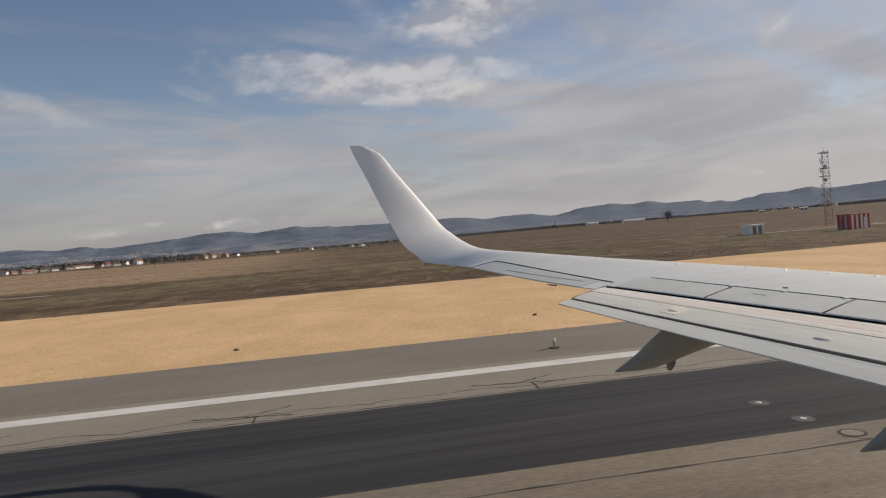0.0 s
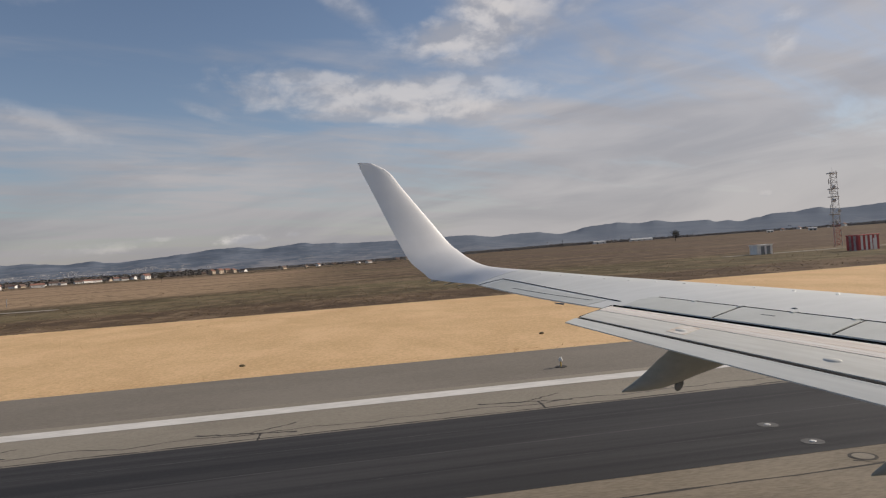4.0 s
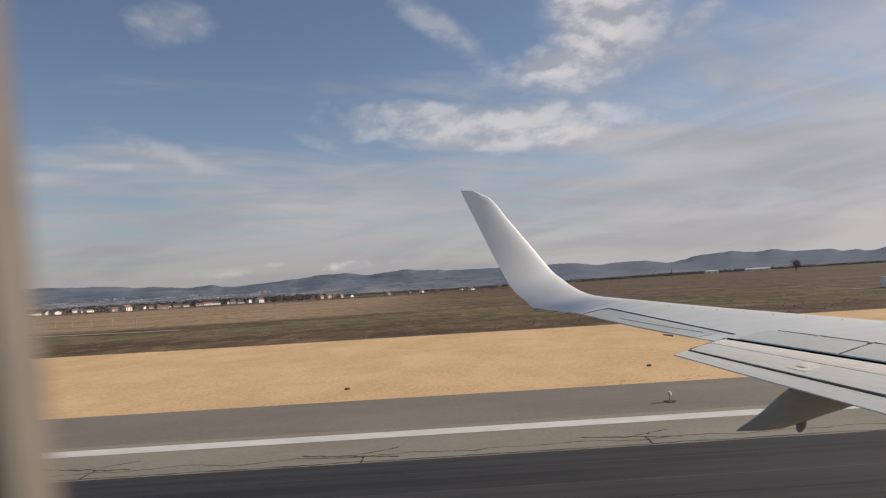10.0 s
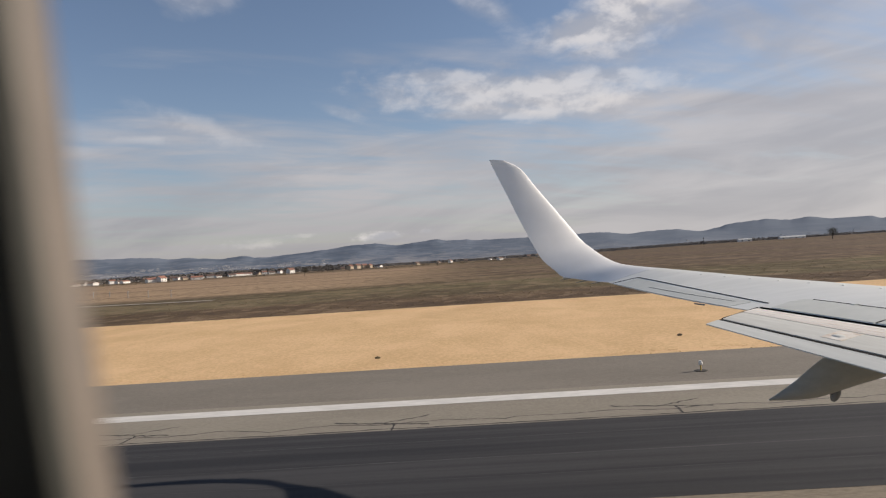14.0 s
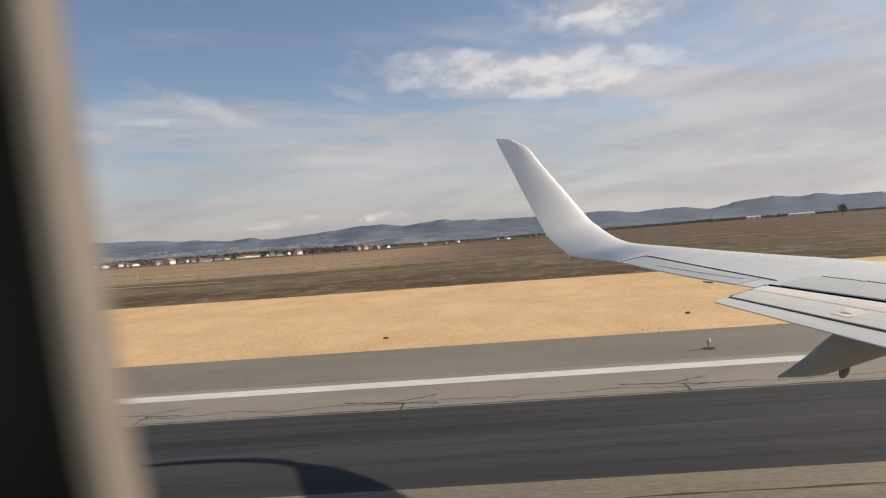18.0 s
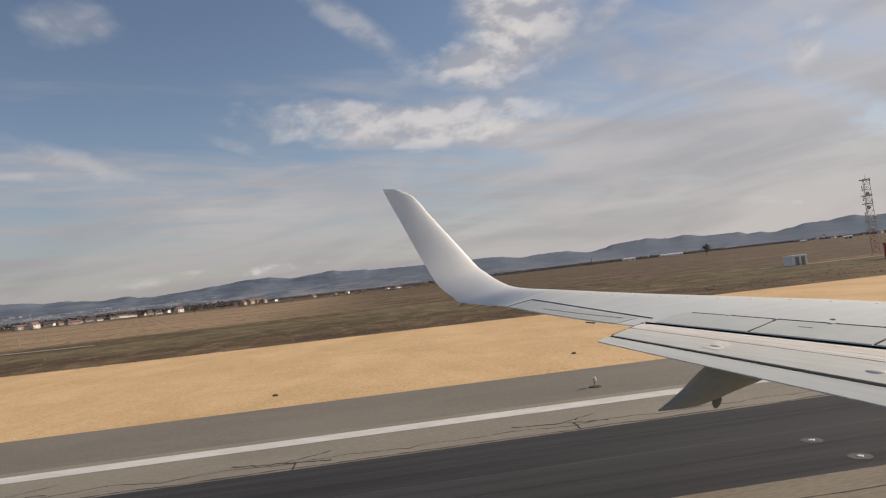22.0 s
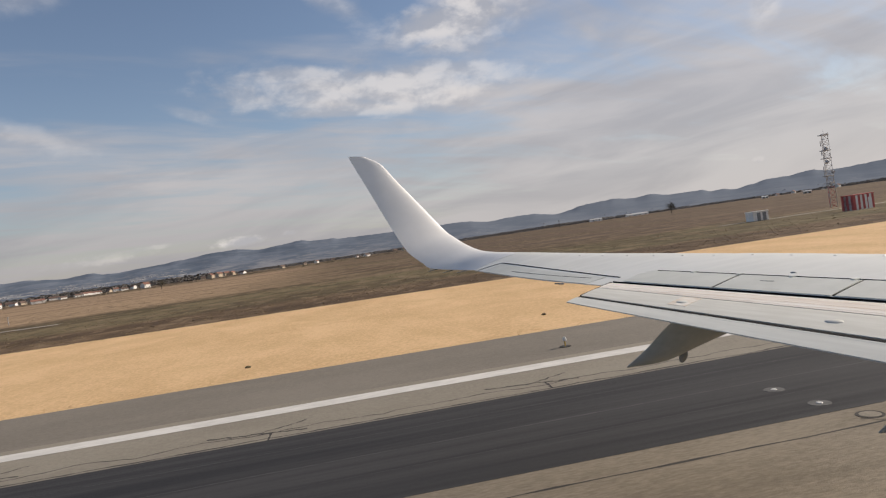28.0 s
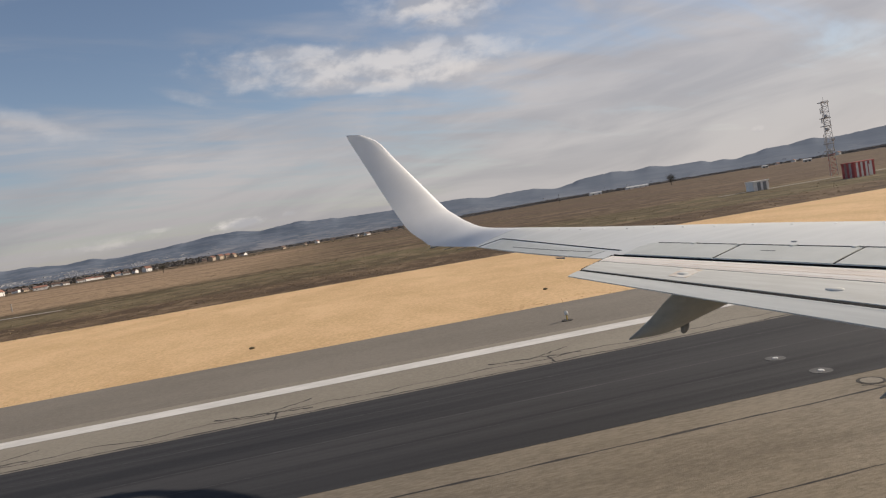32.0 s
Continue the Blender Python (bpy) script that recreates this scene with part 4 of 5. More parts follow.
# ---- the taxiway to the runway's start, its grass and lights ----
TX = -84.0          # its centre line
slab("taxiway", -190.0, 2 * MID - 27.2, M["runway_grey"], 0.027, "pale grey-brown taxiway pavement", TX - 10.5, TX + 10.5, "taxiway")
for s_ in (-1, 1):
    x0, x1 = sorted((TX + s_ * 10.5, TX + s_ * 18.0))
    slab("taxiway_shoulder", -190.0, 2 * MID - 27.2, M["asphalt_dark"], 0.024, "dark asphalt shoulder beside the taxiway", x0, x1, "taxiway")
    for off in (10.2, 10.6):
        b = bmesh.new()
        x0 = TX + s_ * off
        box(b, x0 - 0.09, x0 + 0.09, -190.0, 2 * MID - 27.3, 0.0, 0.033)
        tagged(part("taxiway_line", b, M["yellow_marking"]), "yellow painted edge line of the taxiway", "marking", "taxiway edge lines", "structure")
    for k in range(9):
        b = bmesh.new()
        x0, x1 = sorted((TX + s_ * 10.8, TX + s_ * 17.8))
        y0 = -178.0 + 17.0 * k
        box(b, x0, x1, y0, y0 + 1.1, 0.0, 0.030)
        tagged(part("taxiway_bar", b, M["yellow_marking"]), "broad yellow painted bar across the taxiway shoulder", "marking", "taxiway shoulder bars", "structure")
        t = empty("taxiway_light", (TX + s_ * 12.6, y0 + 0.6, 0.030), "small dark-domed taxiway light on a yellow stem", "taxiway light", "taxiway edge lights")
        part("stem", tube(bmesh.new(), (0, 0, -0.01), (0, 0, 0.24), 0.055, 0.045, 10), M["lamp_yellow"], t)
        part("collar", tube(bmesh.new(), (0, 0, 0.24), (0, 0, 0.28), 0.085, 0.085, 12), M["lamp_white"], t)
        b = bmesh.new()
        bmesh.ops.create_uvsphere(b, u_segments=12, v_segments=8, radius=0.075, matrix=Matrix.Translation((0, 0, 0.31)) @ Matrix.Diagonal((1, 1, 1.3, 1)))
        part("dome", b, M["window_dark"], t, smooth=True)
b = bmesh.new()
grid_sheet(b, [-330 + 12.0 * i for i in range(19)] + [TX - 18.0], [-190 + 12.0 * i for i in range(13)] + [2 * MID - 27.2],
           lambda x, y: 0.015 + 0.05 * max(0, 0.5 + noise.noise(Vector((x / 7, y / 7, 8)))) * (0.0 if x > TX - 22 or y > -36 else 1.0))
tagged(part("taxiway_grass", b, M["green_grass"], smooth=True), "short olive and brown grass beside the taxiway", "grass", kind="structure")
tufts("taxiway_tufts", "low dry tufts in the grass beside the taxiway", lambda r: (TX - 18.3 - 70 * r.random() ** 1.6, r.uniform(-180, -32)), 5000, 0.10, 3, 31, M["scrub_straw"], 0.5)


def approach_light(x, y):
    t = empty("approach_light", (x, y, 0.0), "yellow approach light on a thin post before the runway", "approach light", "approach lights")
    part("post", tube(bmesh.new(), (0, 0, -0.1), (0, 0, 1.1), 0.035, 0.03, 8), M["lamp_yellow"], t)
    part("lamp_head", tube(bmesh.new(), (-0.12, 0, 1.16), (0.10, 0, 1.20), 0.09, 0.11, 12), M["lamp_yellow"], t)
    part("lens", tube(bmesh.new(), (0.10, 0, 1.20), (0.12, 0, 1.204), 0.095, 0.095, 12), M["lamp_white"], t)


for k in range(5):
    for y in (-6.0, -3.0, 0.0, 3.0, 6.0):
        approach_light(-210.0 - 30.0 * k, MID + y)


def marker_box(x, y, w, h, mat, label):
    t = empty("marker_box", (x, y, 0.02), label, "marker")
    b = bmesh.new()
    box(b, -w / 2, w / 2, -0.3, 0.3, 0.35, 0.35 + h)
    part("case", bevelled(b, 0.03), mat, t)
    for q in (-0.35, 0.35):
        part("leg", tube(bmesh.new(), (q * w, 0, -0.1), (q * w, 0, 0.36), 0.04, 0.04, 8), M["mast_steel"], t)


marker_box(-190.0, -70.0, 1.4, 1.3, M["hut_white"], "white box on legs standing in the taxiway grass")
marker_box(-187.0, -70.4, 1.0, 1.7, M["hut_white"], "taller white box on legs standing in the taxiway grass")
marker_box(-240.0, -60.0, 2.2, 1.5, M["hut_red"], "red box on legs standing in the taxiway grass")

# ---- the aeroplane: its own port wing, winglet and the wall round the cabin window ----
plane = empty("aeroplane", (0, 0, 0.03), "white airliner with light grey port wing, lowered flaps and upswept winglet", "aeroplane")
plane.matrix_world = BANK @ Matrix.Translation(Vector((0, 0, 0.03)) - Vector(EYE))
LIFT = -0.03        # parts are given in heights above the ground


def ppart(name, bm, mat, label="", parent=None, smooth=False):
    for v in bm.verts:
        v.co.z += LIFT
    return part(name, bm, mat, parent or plane, label, smooth)


FLAP_OUT = 9.87     # where the flap ends and the aileron begins
TIP = 14.6          # where the winglet's bend begins


def edge_x(y):
    """Rear edge of the fixed wing, with the aileron outboard."""
    return 4.15 + 0.31 * (FLAP_OUT - y) if y <= FLAP_OUT else 3.985 - 0.19 * (y - FLAP_OUT)


def edge_z(y):
    if y <= FLAP_OUT:
        return 3.15 - 0.0615 * (FLAP_OUT - y)
    k = y - 10
    return 3.118 + 0.03 * k + 0.0059 * k * k


def nose_x(y):
    return 3.95 + 0.5 * (15.5 - y) - 0.30 * max(0.0, (y - 13.6)) ** 1.5 * 0.55


def nose_rise(y):
    """How far the nose stands over the rear edge."""
    for (y0, r0), (y1, r1) in zip(RISE, RISE[1:]):
        if y <= y1:
            t = max(0.0, (y - y0) / (y1 - y0))
            return r0 + (r1 - r0) * t
    return RISE[-1][1]


RISE = ((0.0, -0.19), (4.0, -0.176), (6.5, -0.132), (8.0, -0.088), (9.2, -0.044), (FLAP_OUT, -0.025), (FLAP_OUT + 0.002, 0.004), (10.6, 0.051), (11.5, 0.093), (12.7, 0.131), (13.8, 0.162), (15.0, 0.23))


def foil(u, thick):
    return 5 * thick * (0.2969 * math.sqrt(u) - 0.126 * u - 0.3516 * u * u + 0.2843 * u ** 3 - 0.1036 * u ** 4)


def top(y, u):
    """A point of the upper skin: u from the nose (0) to the rear edge (1)."""
    x0, x1, z1 = nose_x(y), edge_x(y), edge_z(y)
    z0 = z1 + nose_rise(y)
    c = x0 - x1
    return Vector((x0 + (x1 - x0) * u, y, z0 + (z1 - z0) * u + c * foil(u, 0.118)))


def under(y, u):
    p = top(y, u)
    c = nose_x(y) - edge_x(y)
    p.z -= c * foil(u, 0.118) + c * foil(u, 0.11) + 0.012
    return p


US = [0.5 - 0.5 * math.cos(math.pi * i / 22) for i in range(23)]


def section(y):
    return [top(y, u) for u in US] + [under(y, u) for u in US[::-1]]


inner = [0.2 + 0.55 * i for i in range(17)] + [9.35, FLAP_OUT]
outer = [FLAP_OUT, 10.3, 10.8, 11.3, 11.8, 12.4, 13.0, 13.6, 14.1, TIP]
ppart("inner_wing", loft(bmesh.new(), [section(y) for y in inner]), M["wing_paint"], "light grey painted wing skin", smooth=True)
ppart("outer_wing", loft(bmesh.new(), [section(y + (0.003 if i == 0 else 0)) for i, y in enumerate(outer)]), M["wing_paint"], "light grey painted wing skin", smooth=True)

# winglet: rear and front edges of its sections, from the wing's end up to the tip
REAR = ((TIP, edge_x(TIP), edge_z(TIP)), (14.97, 2.727, 3.433), (15.22, 2.234, 3.536), (15.35, 2.087, 3.671), (15.50, 1.846, 3.916), (15.62, 1.691, 4.208), (15.85, 1.452, 4.784), (16.10, 1.145, 5.559), (16.29, 0.926, 6.102), (16.35, 0.844, 6.338))
FRONT = ((TIP, nose_x(TIP), edge_z(TIP) + nose_rise(TIP)), (15.01, 3.71, 3.68), (15.37, 3.438, 3.764), (15.62, 3.177, 3.939), (15.83, 2.969, 4.14), (15.96, 2.781, 4.34), (16.11, 2.323, 4.985), (16.25, 1.86, 5.634), (16.35, 1.56, 6.073), (16.37, 1.208, 6.294))


def spline(pts, t):
    n = len(pts) - 1
    i = min(int(t * n), n - 1)
    f = t * n - i
    p = [Vector(pts[max(0, min(n, i + k))]) for k in (-1, 0, 1, 2)]
    return 0.5 * (2 * p[1] + (p[2] - p[0]) * f + (2 * p[0] - 5 * p[1] + 4 * p[2] - p[3]) * f * f + (3 * p[1] - p[0] - 3 * p[2] + p[3]) * f ** 3)


rings = []
for i in range(49):
    t = i / 48
    r, q = spline(REAR, t), spline(FRONT, t)
    r, q = Vector((r.y, r.x, r.z)), Vector((q.y, q.x, q.z))
    t2 = min(1.0, t + 0.01)
    r2 = spline(REAR, t2) if t2 > t else spline(REAR, t) * 2 - spline(REAR, t - 0.01)
    r2 = Vector((r2.y, r2.x, r2.z))
    chord = r - q
    nor = chord.cross(r2 - r).normalized()
    if nor.y > 0 and nor.z < 0.5 and t > 0.3:
        nor = -nor
    if t <= 0.3 and nor.z < 0:
        nor = -nor
    th = 0.118 - 0.006 * min(1.0, t / 0.3)
    rings.append([q + chord * u + nor * chord.length * foil(u, th) for u in US] + [q + chord * u - nor * chord.length * foil(u, th) for u in US[::-1]])
winglet = ppart("winglet", loft(bmesh.new(), rings), M["winglet_paint"], "white upswept blended winglet", smooth=True)
# bright metal strip on the winglet's front edge
b = bmesh.new()
strip = []
for i in range(14, 45):
    t = i / 48
    q, r = spline(FRONT, t), spline(REAR, t)
    q, r = Vector((q.y, q.x, q.z)), Vector((r.y, r.x, r.z))
    d = (q - r).normalized()
    s = Vector((0, 1, 0))
    strip.append([q + d * 0.007 + s * 0.008, q + d * 0.007 - s * 0.008, q - d * 0.05 - s * 0.032, q - d * 0.05 + s * 0.032])
ppart("leading_edge", loft(b, strip), M["bare_metal"], "bright bare metal leading edge strip", winglet, True)


def skin_strip(y0, u0, y1, u1, width, lift=0.004, n=24):
    """A thin raised seam on the upper skin between two places on it."""
    b = bmesh.new()
    rows_ = []
    for i in range(n + 1):
        t = i / n
        y, u = y0 + (y1 - y0) * t, u0 + (u1 - u0) * t
        rows_.append(top(y, min(u, 0.9995)))
    d = (rows_[-1] - rows_[0]).normalized()
    side = Vector((d.y, -d.x, 0)).normalized() * width / 2
    rg = []
    for p in rows_:
        rg.append([p + side + Vector((0, 0, -0.01)), p - side + Vector((0, 0, -0.01)), p - side + Vector((0, 0, lift)), p + side + Vector((0, 0, lift))])
    return loft(b, rg)


def skin_panel(y0, y1, ua, ub, lift, n=10, shear=0.0):
    """A plate that follows the upper skin between two spans and two chord lines (ua, ub: functions of y)."""
    b = bmesh.new()
    hi = []
    for i in range(n + 1):
        row = []
        for j in range(7):
            y = y0 + (y1 - y0) * i / n + shear * (1 - j / 6)
            row.append(top(y, ua(y) + (ub(y) - ua(y)) * j / 6) + Vector((0, 0, lift)))
        hi.append(row)
    rgs = [r + [p - Vector((0, 0, lift + 0.012)) for p in r[::-1]] for r in hi]
    return loft(b, rgs)


def chord_u(y, x):
    return (nose_x(y) - x) / (nose_x(y) - edge_x(y))


# aileron: outlined by dark gaps
hinge = lambda y: chord_u(y, 4.36 - 0.178 * (y - 10))
ppart("aileron", skin_panel(10.35, 14.15, lambda y: hinge(y) + 0.02, lambda y: 0.997, 0.006), M["panel_paint"], "pale grey aileron", smooth=False)
ppart("aileron_gap", skin_strip(10.05, hinge(10.05), 14.25, hinge(14.25), 0.028, 0.006), M["seal_and_shade_black"], "black hinge gap of the aileron")
ppart("aileron_gap", skin_strip(14.25, hinge(14.25), 14.45, 0.99, 0.022, 0.006), M["seal_and_shade_black"])
ppart("tab_gap", skin_strip(10.6, 0.90, 13.2, 0.90, 0.014, 0.008), M["seal_and_shade_black"])
# spoilers
SPL = lambda y: chord_u(y, 5.32 + 0.335 * (8.3 - y))
bounds = (9.70, 8.12, 6.60, 5.08, 3.6)
for y1, y0 in zip(bounds, bounds[1:]):
    ppart("spoiler", skin_panel(y0 + 0.02, y1 - 0.02, lambda y: SPL(y) + 0.012, lambda y: 0.992, 0.008, 10, 0.24), M["panel_paint"], "grey spoiler panel")
for y in bounds[1:4]:
    ppart("spoiler_gap", skin_strip(y + 0.24, SPL(y + 0.24), y, 0.99, 0.022, 0.009, 6), M["seal_and_shade_black"])
ppart("spoiler_gap", skin_strip(9.75, SPL(9.75), 2.5, SPL(2.5), 0.012, 0.007), M["seal_and_shade_black"])
# stiff little hinge covers along the spoilers' front line
for i in range(9):
    y = 9.1 - 0.72 * i
    p = top(y, SPL(y))
    b = bmesh.new()
    box(b, -0.05, 0.04, -0.03, 0.03, -0.01, 0.016, Matrix.Translation(p))
    ppart("hinge_cover", bevelled(b, 0.006), M["panel_paint"])
# row of small domed fasteners along the front skin
for i in range(18):
    y = 13.9 - 0.55 * i
    p = top(y, 0.27)
    b = bmesh.new()
    bmesh.ops.create_icosphere(b, subdivisions=2, radius=0.020, matrix=Matrix.Translation(p) @ Matrix.Diagonal((1.6, 1, 0.45, 1)))
    ppart("skin_dome", b, M["winglet_paint"], smooth=True)
# access marks
for y, du in ((7.68, -0.012), (7.86, -0.07)):
    b = bmesh.new()
    bmesh.ops.create_icosphere(b, subdivisions=2, radius=0.042, matrix=Matrix.Translation(top(y, SPL(y) + du)) @ Matrix.Diagonal((0.7, 1.2, 0.25, 1)))
    ppart("filler_cap", b, M["fairing_dark"], "dark low filler cap on the wing skin", smooth=True)
for i in range(6):
    p = top(7.82 - 0.030 * i, 0.86)
    b = bmesh.new()
    box(b, -0.013, 0.013, -0.011, 0.011, -0.002, 0.0105, Matrix.Translation(p + Vector((-0.09 * 0, 0, 0))))
    ppart("stencil_mark", b, M["fairing_dark"])


# flaps: four lines in space from the wing outwards
def line(x0, kx, z0, kz, y0=FLAP_OUT, k=1.0):
    """A line inboard from its outer end (x0, y0, z0); k: its pace against the wing's own span."""
    return lambda y: Vector((x0 + k * kx * (FLAP_OUT - y), y0 - k * (FLAP_OUT - y), z0 - k * kz * (FLAP_OUT - y)))


G1 = line(4.13, 0.31, 3.136, 0.0614)
G15 = line(3.832, 0.284, 3.113, 0.0648, 9.673, 0.98)
G2 = line(3.439, 0.25, 3.067, 0.0700, 9.377, 0.95)
G3 = line(3.405, 0.2475, 3.060, 0.0705, 9.357, 0.948)
G4 = line(3.145, 0.23, 3.036, 0.0790, 9.130, 0.925)


def flap_slab(a, c, y1, y0, front, rear, sag, n=14, blunt=1.0):
    """A lofted flap section between two lines, with rounded front and thin rear edge; outboard end slanted."""
    b = bmesh.new()
    rg = []
    for i in range(n + 1):
        y = y1 + (y0 - y1) * i / n
        p, q = a(y), c(y)
        up_, dn = [], []
        for j in range(13):
            u = j / 12
            m_ = p + (q - p) * u + Vector((0, 0, sag * 4 * u * (1 - u)))
            h = front * (1 - u) + rear * u
            nose = math.sqrt(min(1.0, u / 0.12)) if u < 0.12 else 1.0
            up_.append(m_ - Vector((0, 0, (1 - nose) * h * 0.5 * blunt)))
            dn.append(m_ - Vector((0, 0, h * (0.5 + 0.5 * nose))))
        rg.append(up_ + dn[::-1])
    return loft(b, rg)


def shifted(fn, t, other):
    return lambda y: fn(y) + (other(y) - fn(y)) * t


FLAP_IN = 1.2
flap = ppart("flap", flap_slab(shifted(G1, 0.02, G15), shifted(G1, 0.997, G15), FLAP_OUT, FLAP_IN, 0.10, 0.10, 0.004, blunt=0.1), M["flap_cream"], "cream stained foreflap of the lowered flap", smooth=False)
ppart("flap_panel", flap_slab(shifted(G15, 0.003, G2), shifted(G15, 0.985, G2), FLAP_OUT, FLAP_IN, 0.12, 0.10, 0.004, blunt=0.1), M["flap_paint"], "grey main panel of the lowered flap")
ppart("aft_flap", flap_slab(G3, G4, FLAP_OUT + 0.02, FLAP_IN, 0.08, 0.012, 0.003), M["flap_edge"], "grey rear segment of the lowered flap")
ppart("aft_flap_nose", flap_slab(lambda y: G3(y) + Vector((-0.02, 0, 0.0)), shifted(G3, 0.22, G4), FLAP_OUT, FLAP_IN, 0.03, 0.012, 0.003), M["flap_edge"], "pale front edge of the rear flap segment")
# worn rub strips along the foreflap
for t, w in ((0.30, 0.010), (0.62, 0.014), (0.86, 0.007)):
    b = bmesh.new()
    rg = []
    for i in range(29):
        y = FLAP_OUT - 0.06 + (FLAP_IN - FLAP_OUT + 0.06) * i / 28
        p, d = shifted(G1, t, G15)(y), (G15(y) - G1(y)).normalized() * w
        h = Vector((0, 0, 0.0165 * t * (1 - t) + 0.0012))
        rg.append([p - d + h, p + d + h, p + d - Vector((0, 0, 0.01)), p - d - Vector((0, 0, 0.01))])
    ppart("rub_strip", loft(b, rg), M["rub_strip"], "brownish worn strip along the foreflap", flap)
# black strips that paint the shade under the spoilers and between flap segments
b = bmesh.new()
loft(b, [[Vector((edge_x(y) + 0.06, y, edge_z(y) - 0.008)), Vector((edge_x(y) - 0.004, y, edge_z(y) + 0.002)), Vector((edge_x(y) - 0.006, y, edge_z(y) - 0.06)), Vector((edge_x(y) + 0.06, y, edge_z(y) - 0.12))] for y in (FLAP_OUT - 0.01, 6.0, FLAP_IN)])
ppart("flap_gap_shade", b, M["seal_and_shade_black"], "black strip painting the shade in the gap between wing and flap")
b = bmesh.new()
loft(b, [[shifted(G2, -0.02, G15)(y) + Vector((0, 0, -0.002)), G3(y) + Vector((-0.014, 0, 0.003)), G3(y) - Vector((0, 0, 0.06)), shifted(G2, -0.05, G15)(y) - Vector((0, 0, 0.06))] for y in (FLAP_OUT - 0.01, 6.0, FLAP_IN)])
ppart("flap_gap_shade", b, M["seal_and_shade_black"])
b = bmesh.new()
loft(b, [[G1(FLAP_OUT) + Vector((0, 0.004, 0.01)), G2(FLAP_OUT) + Vector((0, 0.004, 0.008)), G2(FLAP_OUT) + Vector((0, 0.02, 0.008)), G1(FLAP_OUT) + Vector((0, 0.02, 0.01))],
         [G1(FLAP_OUT) + Vector((0, 0.004, -0.09)), G2(FLAP_OUT) + Vector((0, 0.004, -0.09)), G2(FLAP_OUT) + Vector((0, 0.02, -0.09)), G1(FLAP_OUT) + Vector((0, 0.02, -0.09))]])
ppart("flap_seal", b, M["seal_and_shade_black"])


def flap_blister(y, t):
    p = G15(y) + (G2(y) - G15(y)) * t
    c, d = (G2(y) - G15(y)).normalized(), (G15(y + 0.1) - G15(y - 0.1)).normalized()
    n = d.cross(c).normalized()
    n = n if n.z > 0 else -n
    m = Matrix((c, d, n)).transposed().to_4x4()
    b = bmesh.new()
    bmesh.ops.create_uvsphere(b, u_segments=24, v_segments=12, radius=1.0, matrix=Matrix.Translation(p) @ m @ Matrix.Diagonal((0.060, 0.095, 0.018, 1)))
    ppart("flap_blister", b, M["flap_paint"], smooth=True)


def flap_plate(y, t, half_y, half_t, mat, label):
    """A thin plate let into the flap's main panel."""
    b = bmesh.new()
    rg = []
    for i in range(7):
        yy = y + half_y * (1 - i / 3)
        row = []
        for j in range(5):
            u = t - half_t + half_t * j / 2
            row.append(G15(yy) + (G2(yy) - G15(yy)) * u + Vector((0, 0, 0.016 * u * (1 - u) + 0.0035)))
        rg.append(row + [p - Vector((0, 0, 0.012)) for p in row[::-1]])
    ppart("flap_plate", loft(b, rg), mat, label)


flap_plate(8.05, 0.42, 0.15, 0.34, M["stained_plate"], "tan stained plate round a blister on the flap")
flap_blister(8.06, 0.50)
flap_blister(6.08, 0.55)

# flap track fairings
CANOE = ((3.65, 2.135, 0.008, 0.008), (3.80, 2.172, 0.052, 0.045), (4.0, 2.232, 0.118, 0.09), (4.2, 2.315, 0.19, 0.125), (4.42, 2.415, 0.24, 0.155),
         (4.47, 2.44, 0.25, 0.16), (4.75, 2.52, 0.255, 0.18), (5.1, 2.60, 0.25, 0.19), (5.6, 2.68, 0.22, 0.18), (6.3, 2.73, 0.16, 0.14), (7.0, 2.76, 0.04, 0.04))


def canoe(y, ox, oz, name):
    rg = []
    for x, z, h, w in CANOE:
        rg.append([Vector((x + ox, y + w * math.cos(a), z + oz + h * math.sin(a))) for a in [2 * math.pi * i / 20 for i in range(20)]])
    body = ppart(name, loft(bmesh.new(), rg[5:]), M["fairing_paint"], "grey canoe-shaped flap track fairing", smooth=True)
    ppart("tail_cone", loft(bmesh.new(), rg[:6]), M["fairing_paint"], "pointed grey tail cone of the fairing", body, True)
    b = bmesh.new()
    bmesh.ops.create_uvsphere(b, u_segments=16, v_segments=10, radius=0.075, matrix=Matrix.Translation((4.455 + ox, y, 2.16 + oz)) @ Matrix.Rotation(radians(25), 4, 'Y') @ Matrix.Diagonal((0.75, 0.6, 1.35, 1)))
    ppart("bulb", b, M["fairing_dark"], "small bulb below the fairing", body, True)


canoe(8.6, 0, 0, "flap_fairing")
canoe(5.2, 0.705, -0.14, "flap_fairing")
canoe(2.3, 1.35, -0.28, "flap_fairing")
ppart("aileron_slot", tube(bmesh.new(), (3.715, 10.84, 3.137), (3.645, 11.06, 3.145), 0.014, 0.010, 8), M["fairing_dark"], "dark slot at the aileron's rear edge")
# static wicks at the tip's rear edge
for x, y, z in ((2.42, 15.42, 3.49), (2.72, 15.17, 3.43), (2.98, 14.85, 3.40)):
    ppart("static_wick", tube(bmesh.new(), (x, y, z), (x - 0.24, y - 0.02, z - 0.03), 0.012, 0.006, 6), M["fairing_dark"], "thin dark static wick")
b = bmesh.new()
bmesh.ops.create_uvsphere(b, u_segments=12, v_segments=8, radius=0.04, matrix=Matrix.Translation((2.32, 15.5, 3.50)) @ Matrix.Diagonal((1.8, 1, 0.8, 1)))
ppart("tail_light", b, M["lamp_white"], "clear lamp at the wing tip's rear edge", smooth=True)

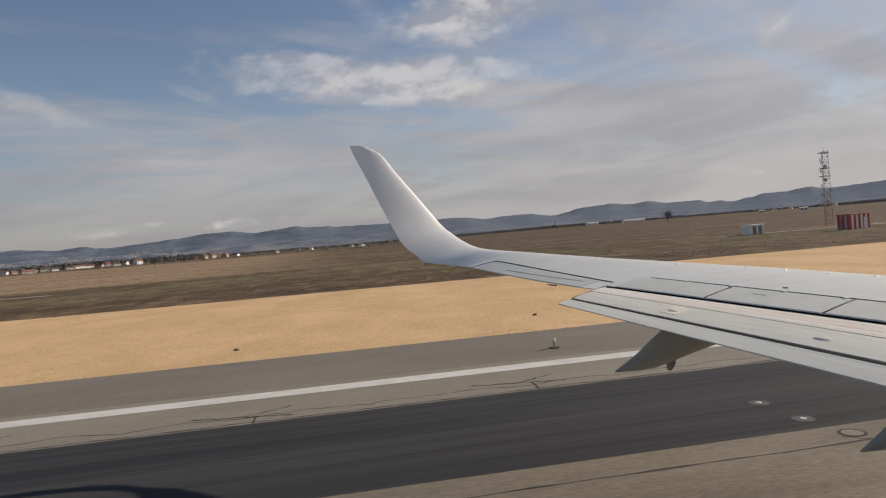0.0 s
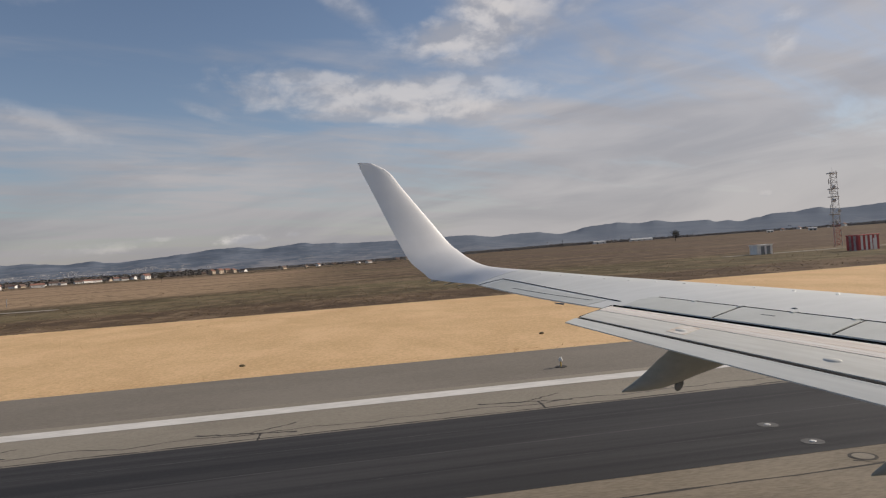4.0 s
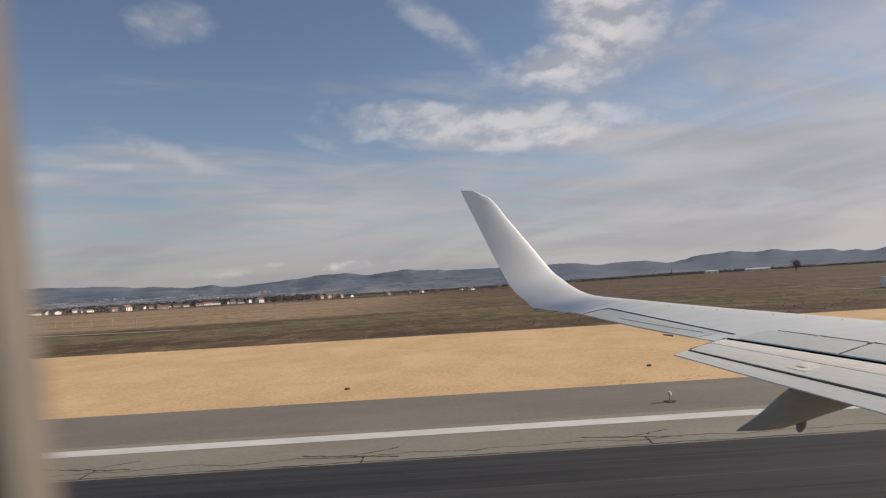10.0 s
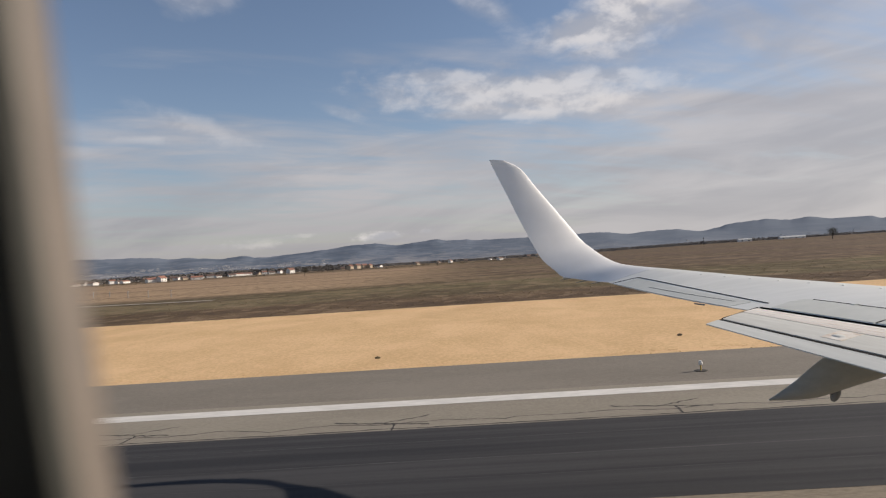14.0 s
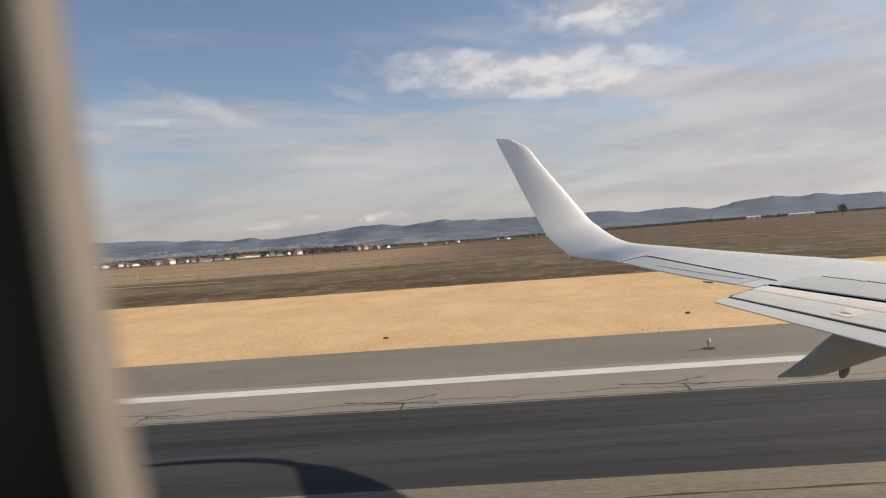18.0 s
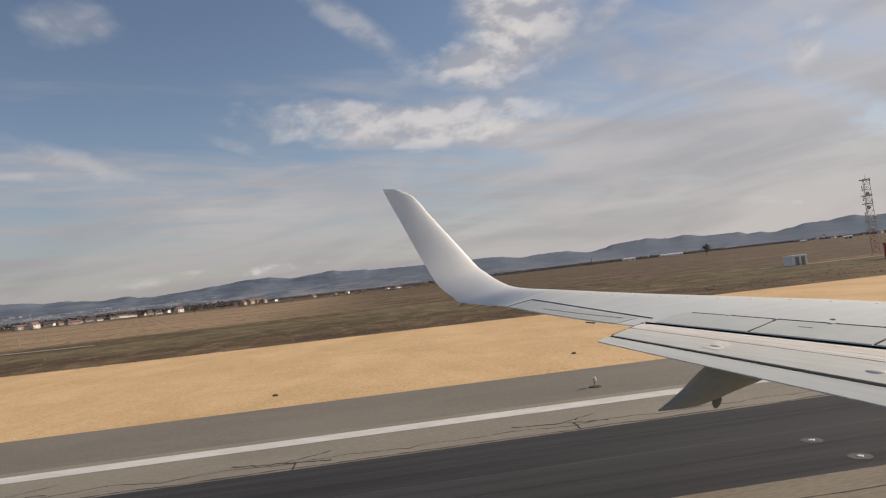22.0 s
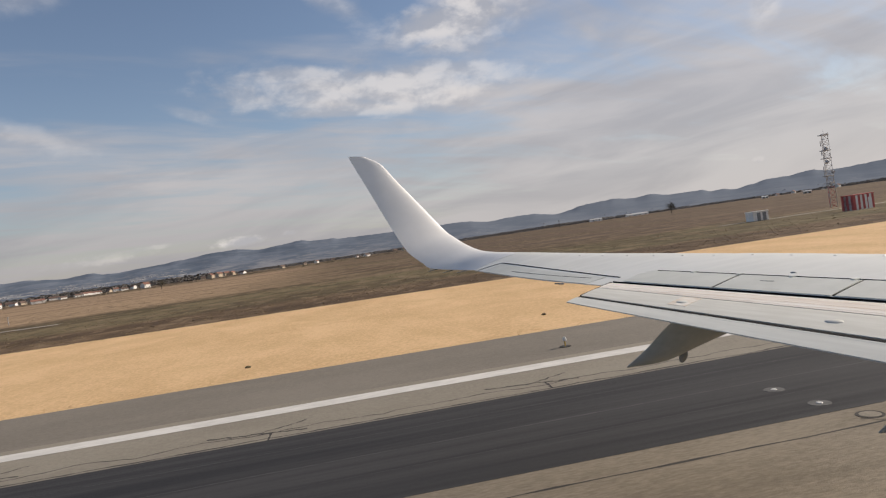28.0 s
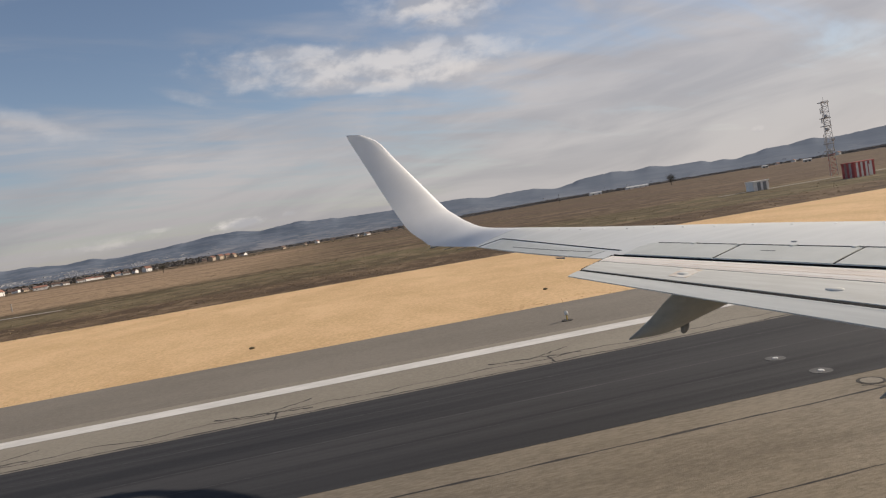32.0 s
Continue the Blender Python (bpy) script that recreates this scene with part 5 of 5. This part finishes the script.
# fuselage shell with the cabin window's opening
RAD, CY, CZ = 1.88, -1.55, 3.25
WX0, WX1, WZ0, WZ1 = -0.14, 0.30, 3.80, 4.40
b = bmesh.new()
fx = [-10, -7, -4, -2, -0.6, WX0, WX1, 0.9, 2, 4, 6, 8, 10, 12]
ang = [2 * math.pi * i / 48 for i in range(48)]
a0, a1 = math.asin((WZ0 - CZ) / RAD), math.asin((WZ1 - CZ) / RAD)
ang = sorted([a for a in ang if not (a0 - 0.04 < a < a1 + 0.04) and not (math.pi - a1 - 0.04 < a < math.pi - a0 + 0.04)] + [a0, a1, math.pi - a1, math.pi - a0])
vs = [[b.verts.new((x, CY + RAD * math.cos(a), CZ + RAD * 1.03 * math.sin(a))) for a in ang] for x in fx]
# hole2: unseen opening added on the far side to brighten the cabin wall
hole, hole2 = ang.index(a0), ang.index(math.pi - a1)
for i in range(len(fx) - 1):
    for j in range(len(ang)):
        if fx[i] == WX0 and j == hole or j == hole2 and fx[i] in (-0.6, WX0, WX1):
            continue
        b.faces.new((vs[i][j], vs[i + 1][j], vs[i + 1][(j + 1) % len(ang)], vs[i][(j + 1) % len(ang)]))
b.faces.new(vs[0])
b.faces.new(vs[-1][::-1])
shell = ppart("fuselage", b, M["fuselage_paint"], "white painted fuselage shell")
shell.modifiers.new("thickness", "SOLIDIFY").thickness = 0.02
# inner trim: a dark wall panel with an oval opening, and the plastic reveal round it
OC, OW, OH = (0.0443, 0.15, 4.13), 0.1305, 0.19


def oval(w, h, y, n=64):
    pts = []
    for i in range(n):
        a = 2 * math.pi * i / n
        c, s = math.cos(a), math.sin(a)
        k = (abs(c) ** 4 + abs(s) ** 4) ** -0.25
        pts.append(Vector((OC[0] + w * c * k - 0.08 * h * s * k, y, OC[2] + h * s * k)))
    return pts


b = bmesh.new()
loft(b, [oval(OW + 0.05, OH + 0.05, 0.172), oval(OW + 0.003, OH + 0.003, 0.156), oval(OW, OH, 0.150), oval(OW - 0.0003, OH, 0.144), oval(OW + 0.0006, OH + 0.001, 0.137)], caps=False)
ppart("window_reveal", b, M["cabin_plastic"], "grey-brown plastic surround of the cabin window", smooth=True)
b = bmesh.new()
loft(b, [oval(OW + 0.0006, OH + 0.001, 0.137), oval(OW + 0.003, OH + 0.003, 0.1335), oval(0.5, 0.42, 0.1305)], caps=False)
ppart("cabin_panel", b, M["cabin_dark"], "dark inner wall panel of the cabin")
# landing gear, so that it stands on the runway
for name, x, y in (("main_gear", 6.6, CY + 2.86), ("main_gear", 6.6, CY - 2.86), ("nose_gear", 11.6, CY)):
    b = bmesh.new()
    tube(b, (x, y, 0.5), (x, y, 2.6 if name == "main_gear" else 1.7), 0.10, 0.12, 12)
    leg = ppart(name, b, M["mast_steel"], "grey landing gear leg")
    for s in (-0.42, 0.42):
        b = bmesh.new()
        tube(b, (x, y + s - 0.18, 0.56), (x, y + s + 0.18, 0.56), 0.53, 0.53, 28)
        ppart("wheel", bevelled(b, 0.04), M["tyre_rubber"], "black tyre", leg)
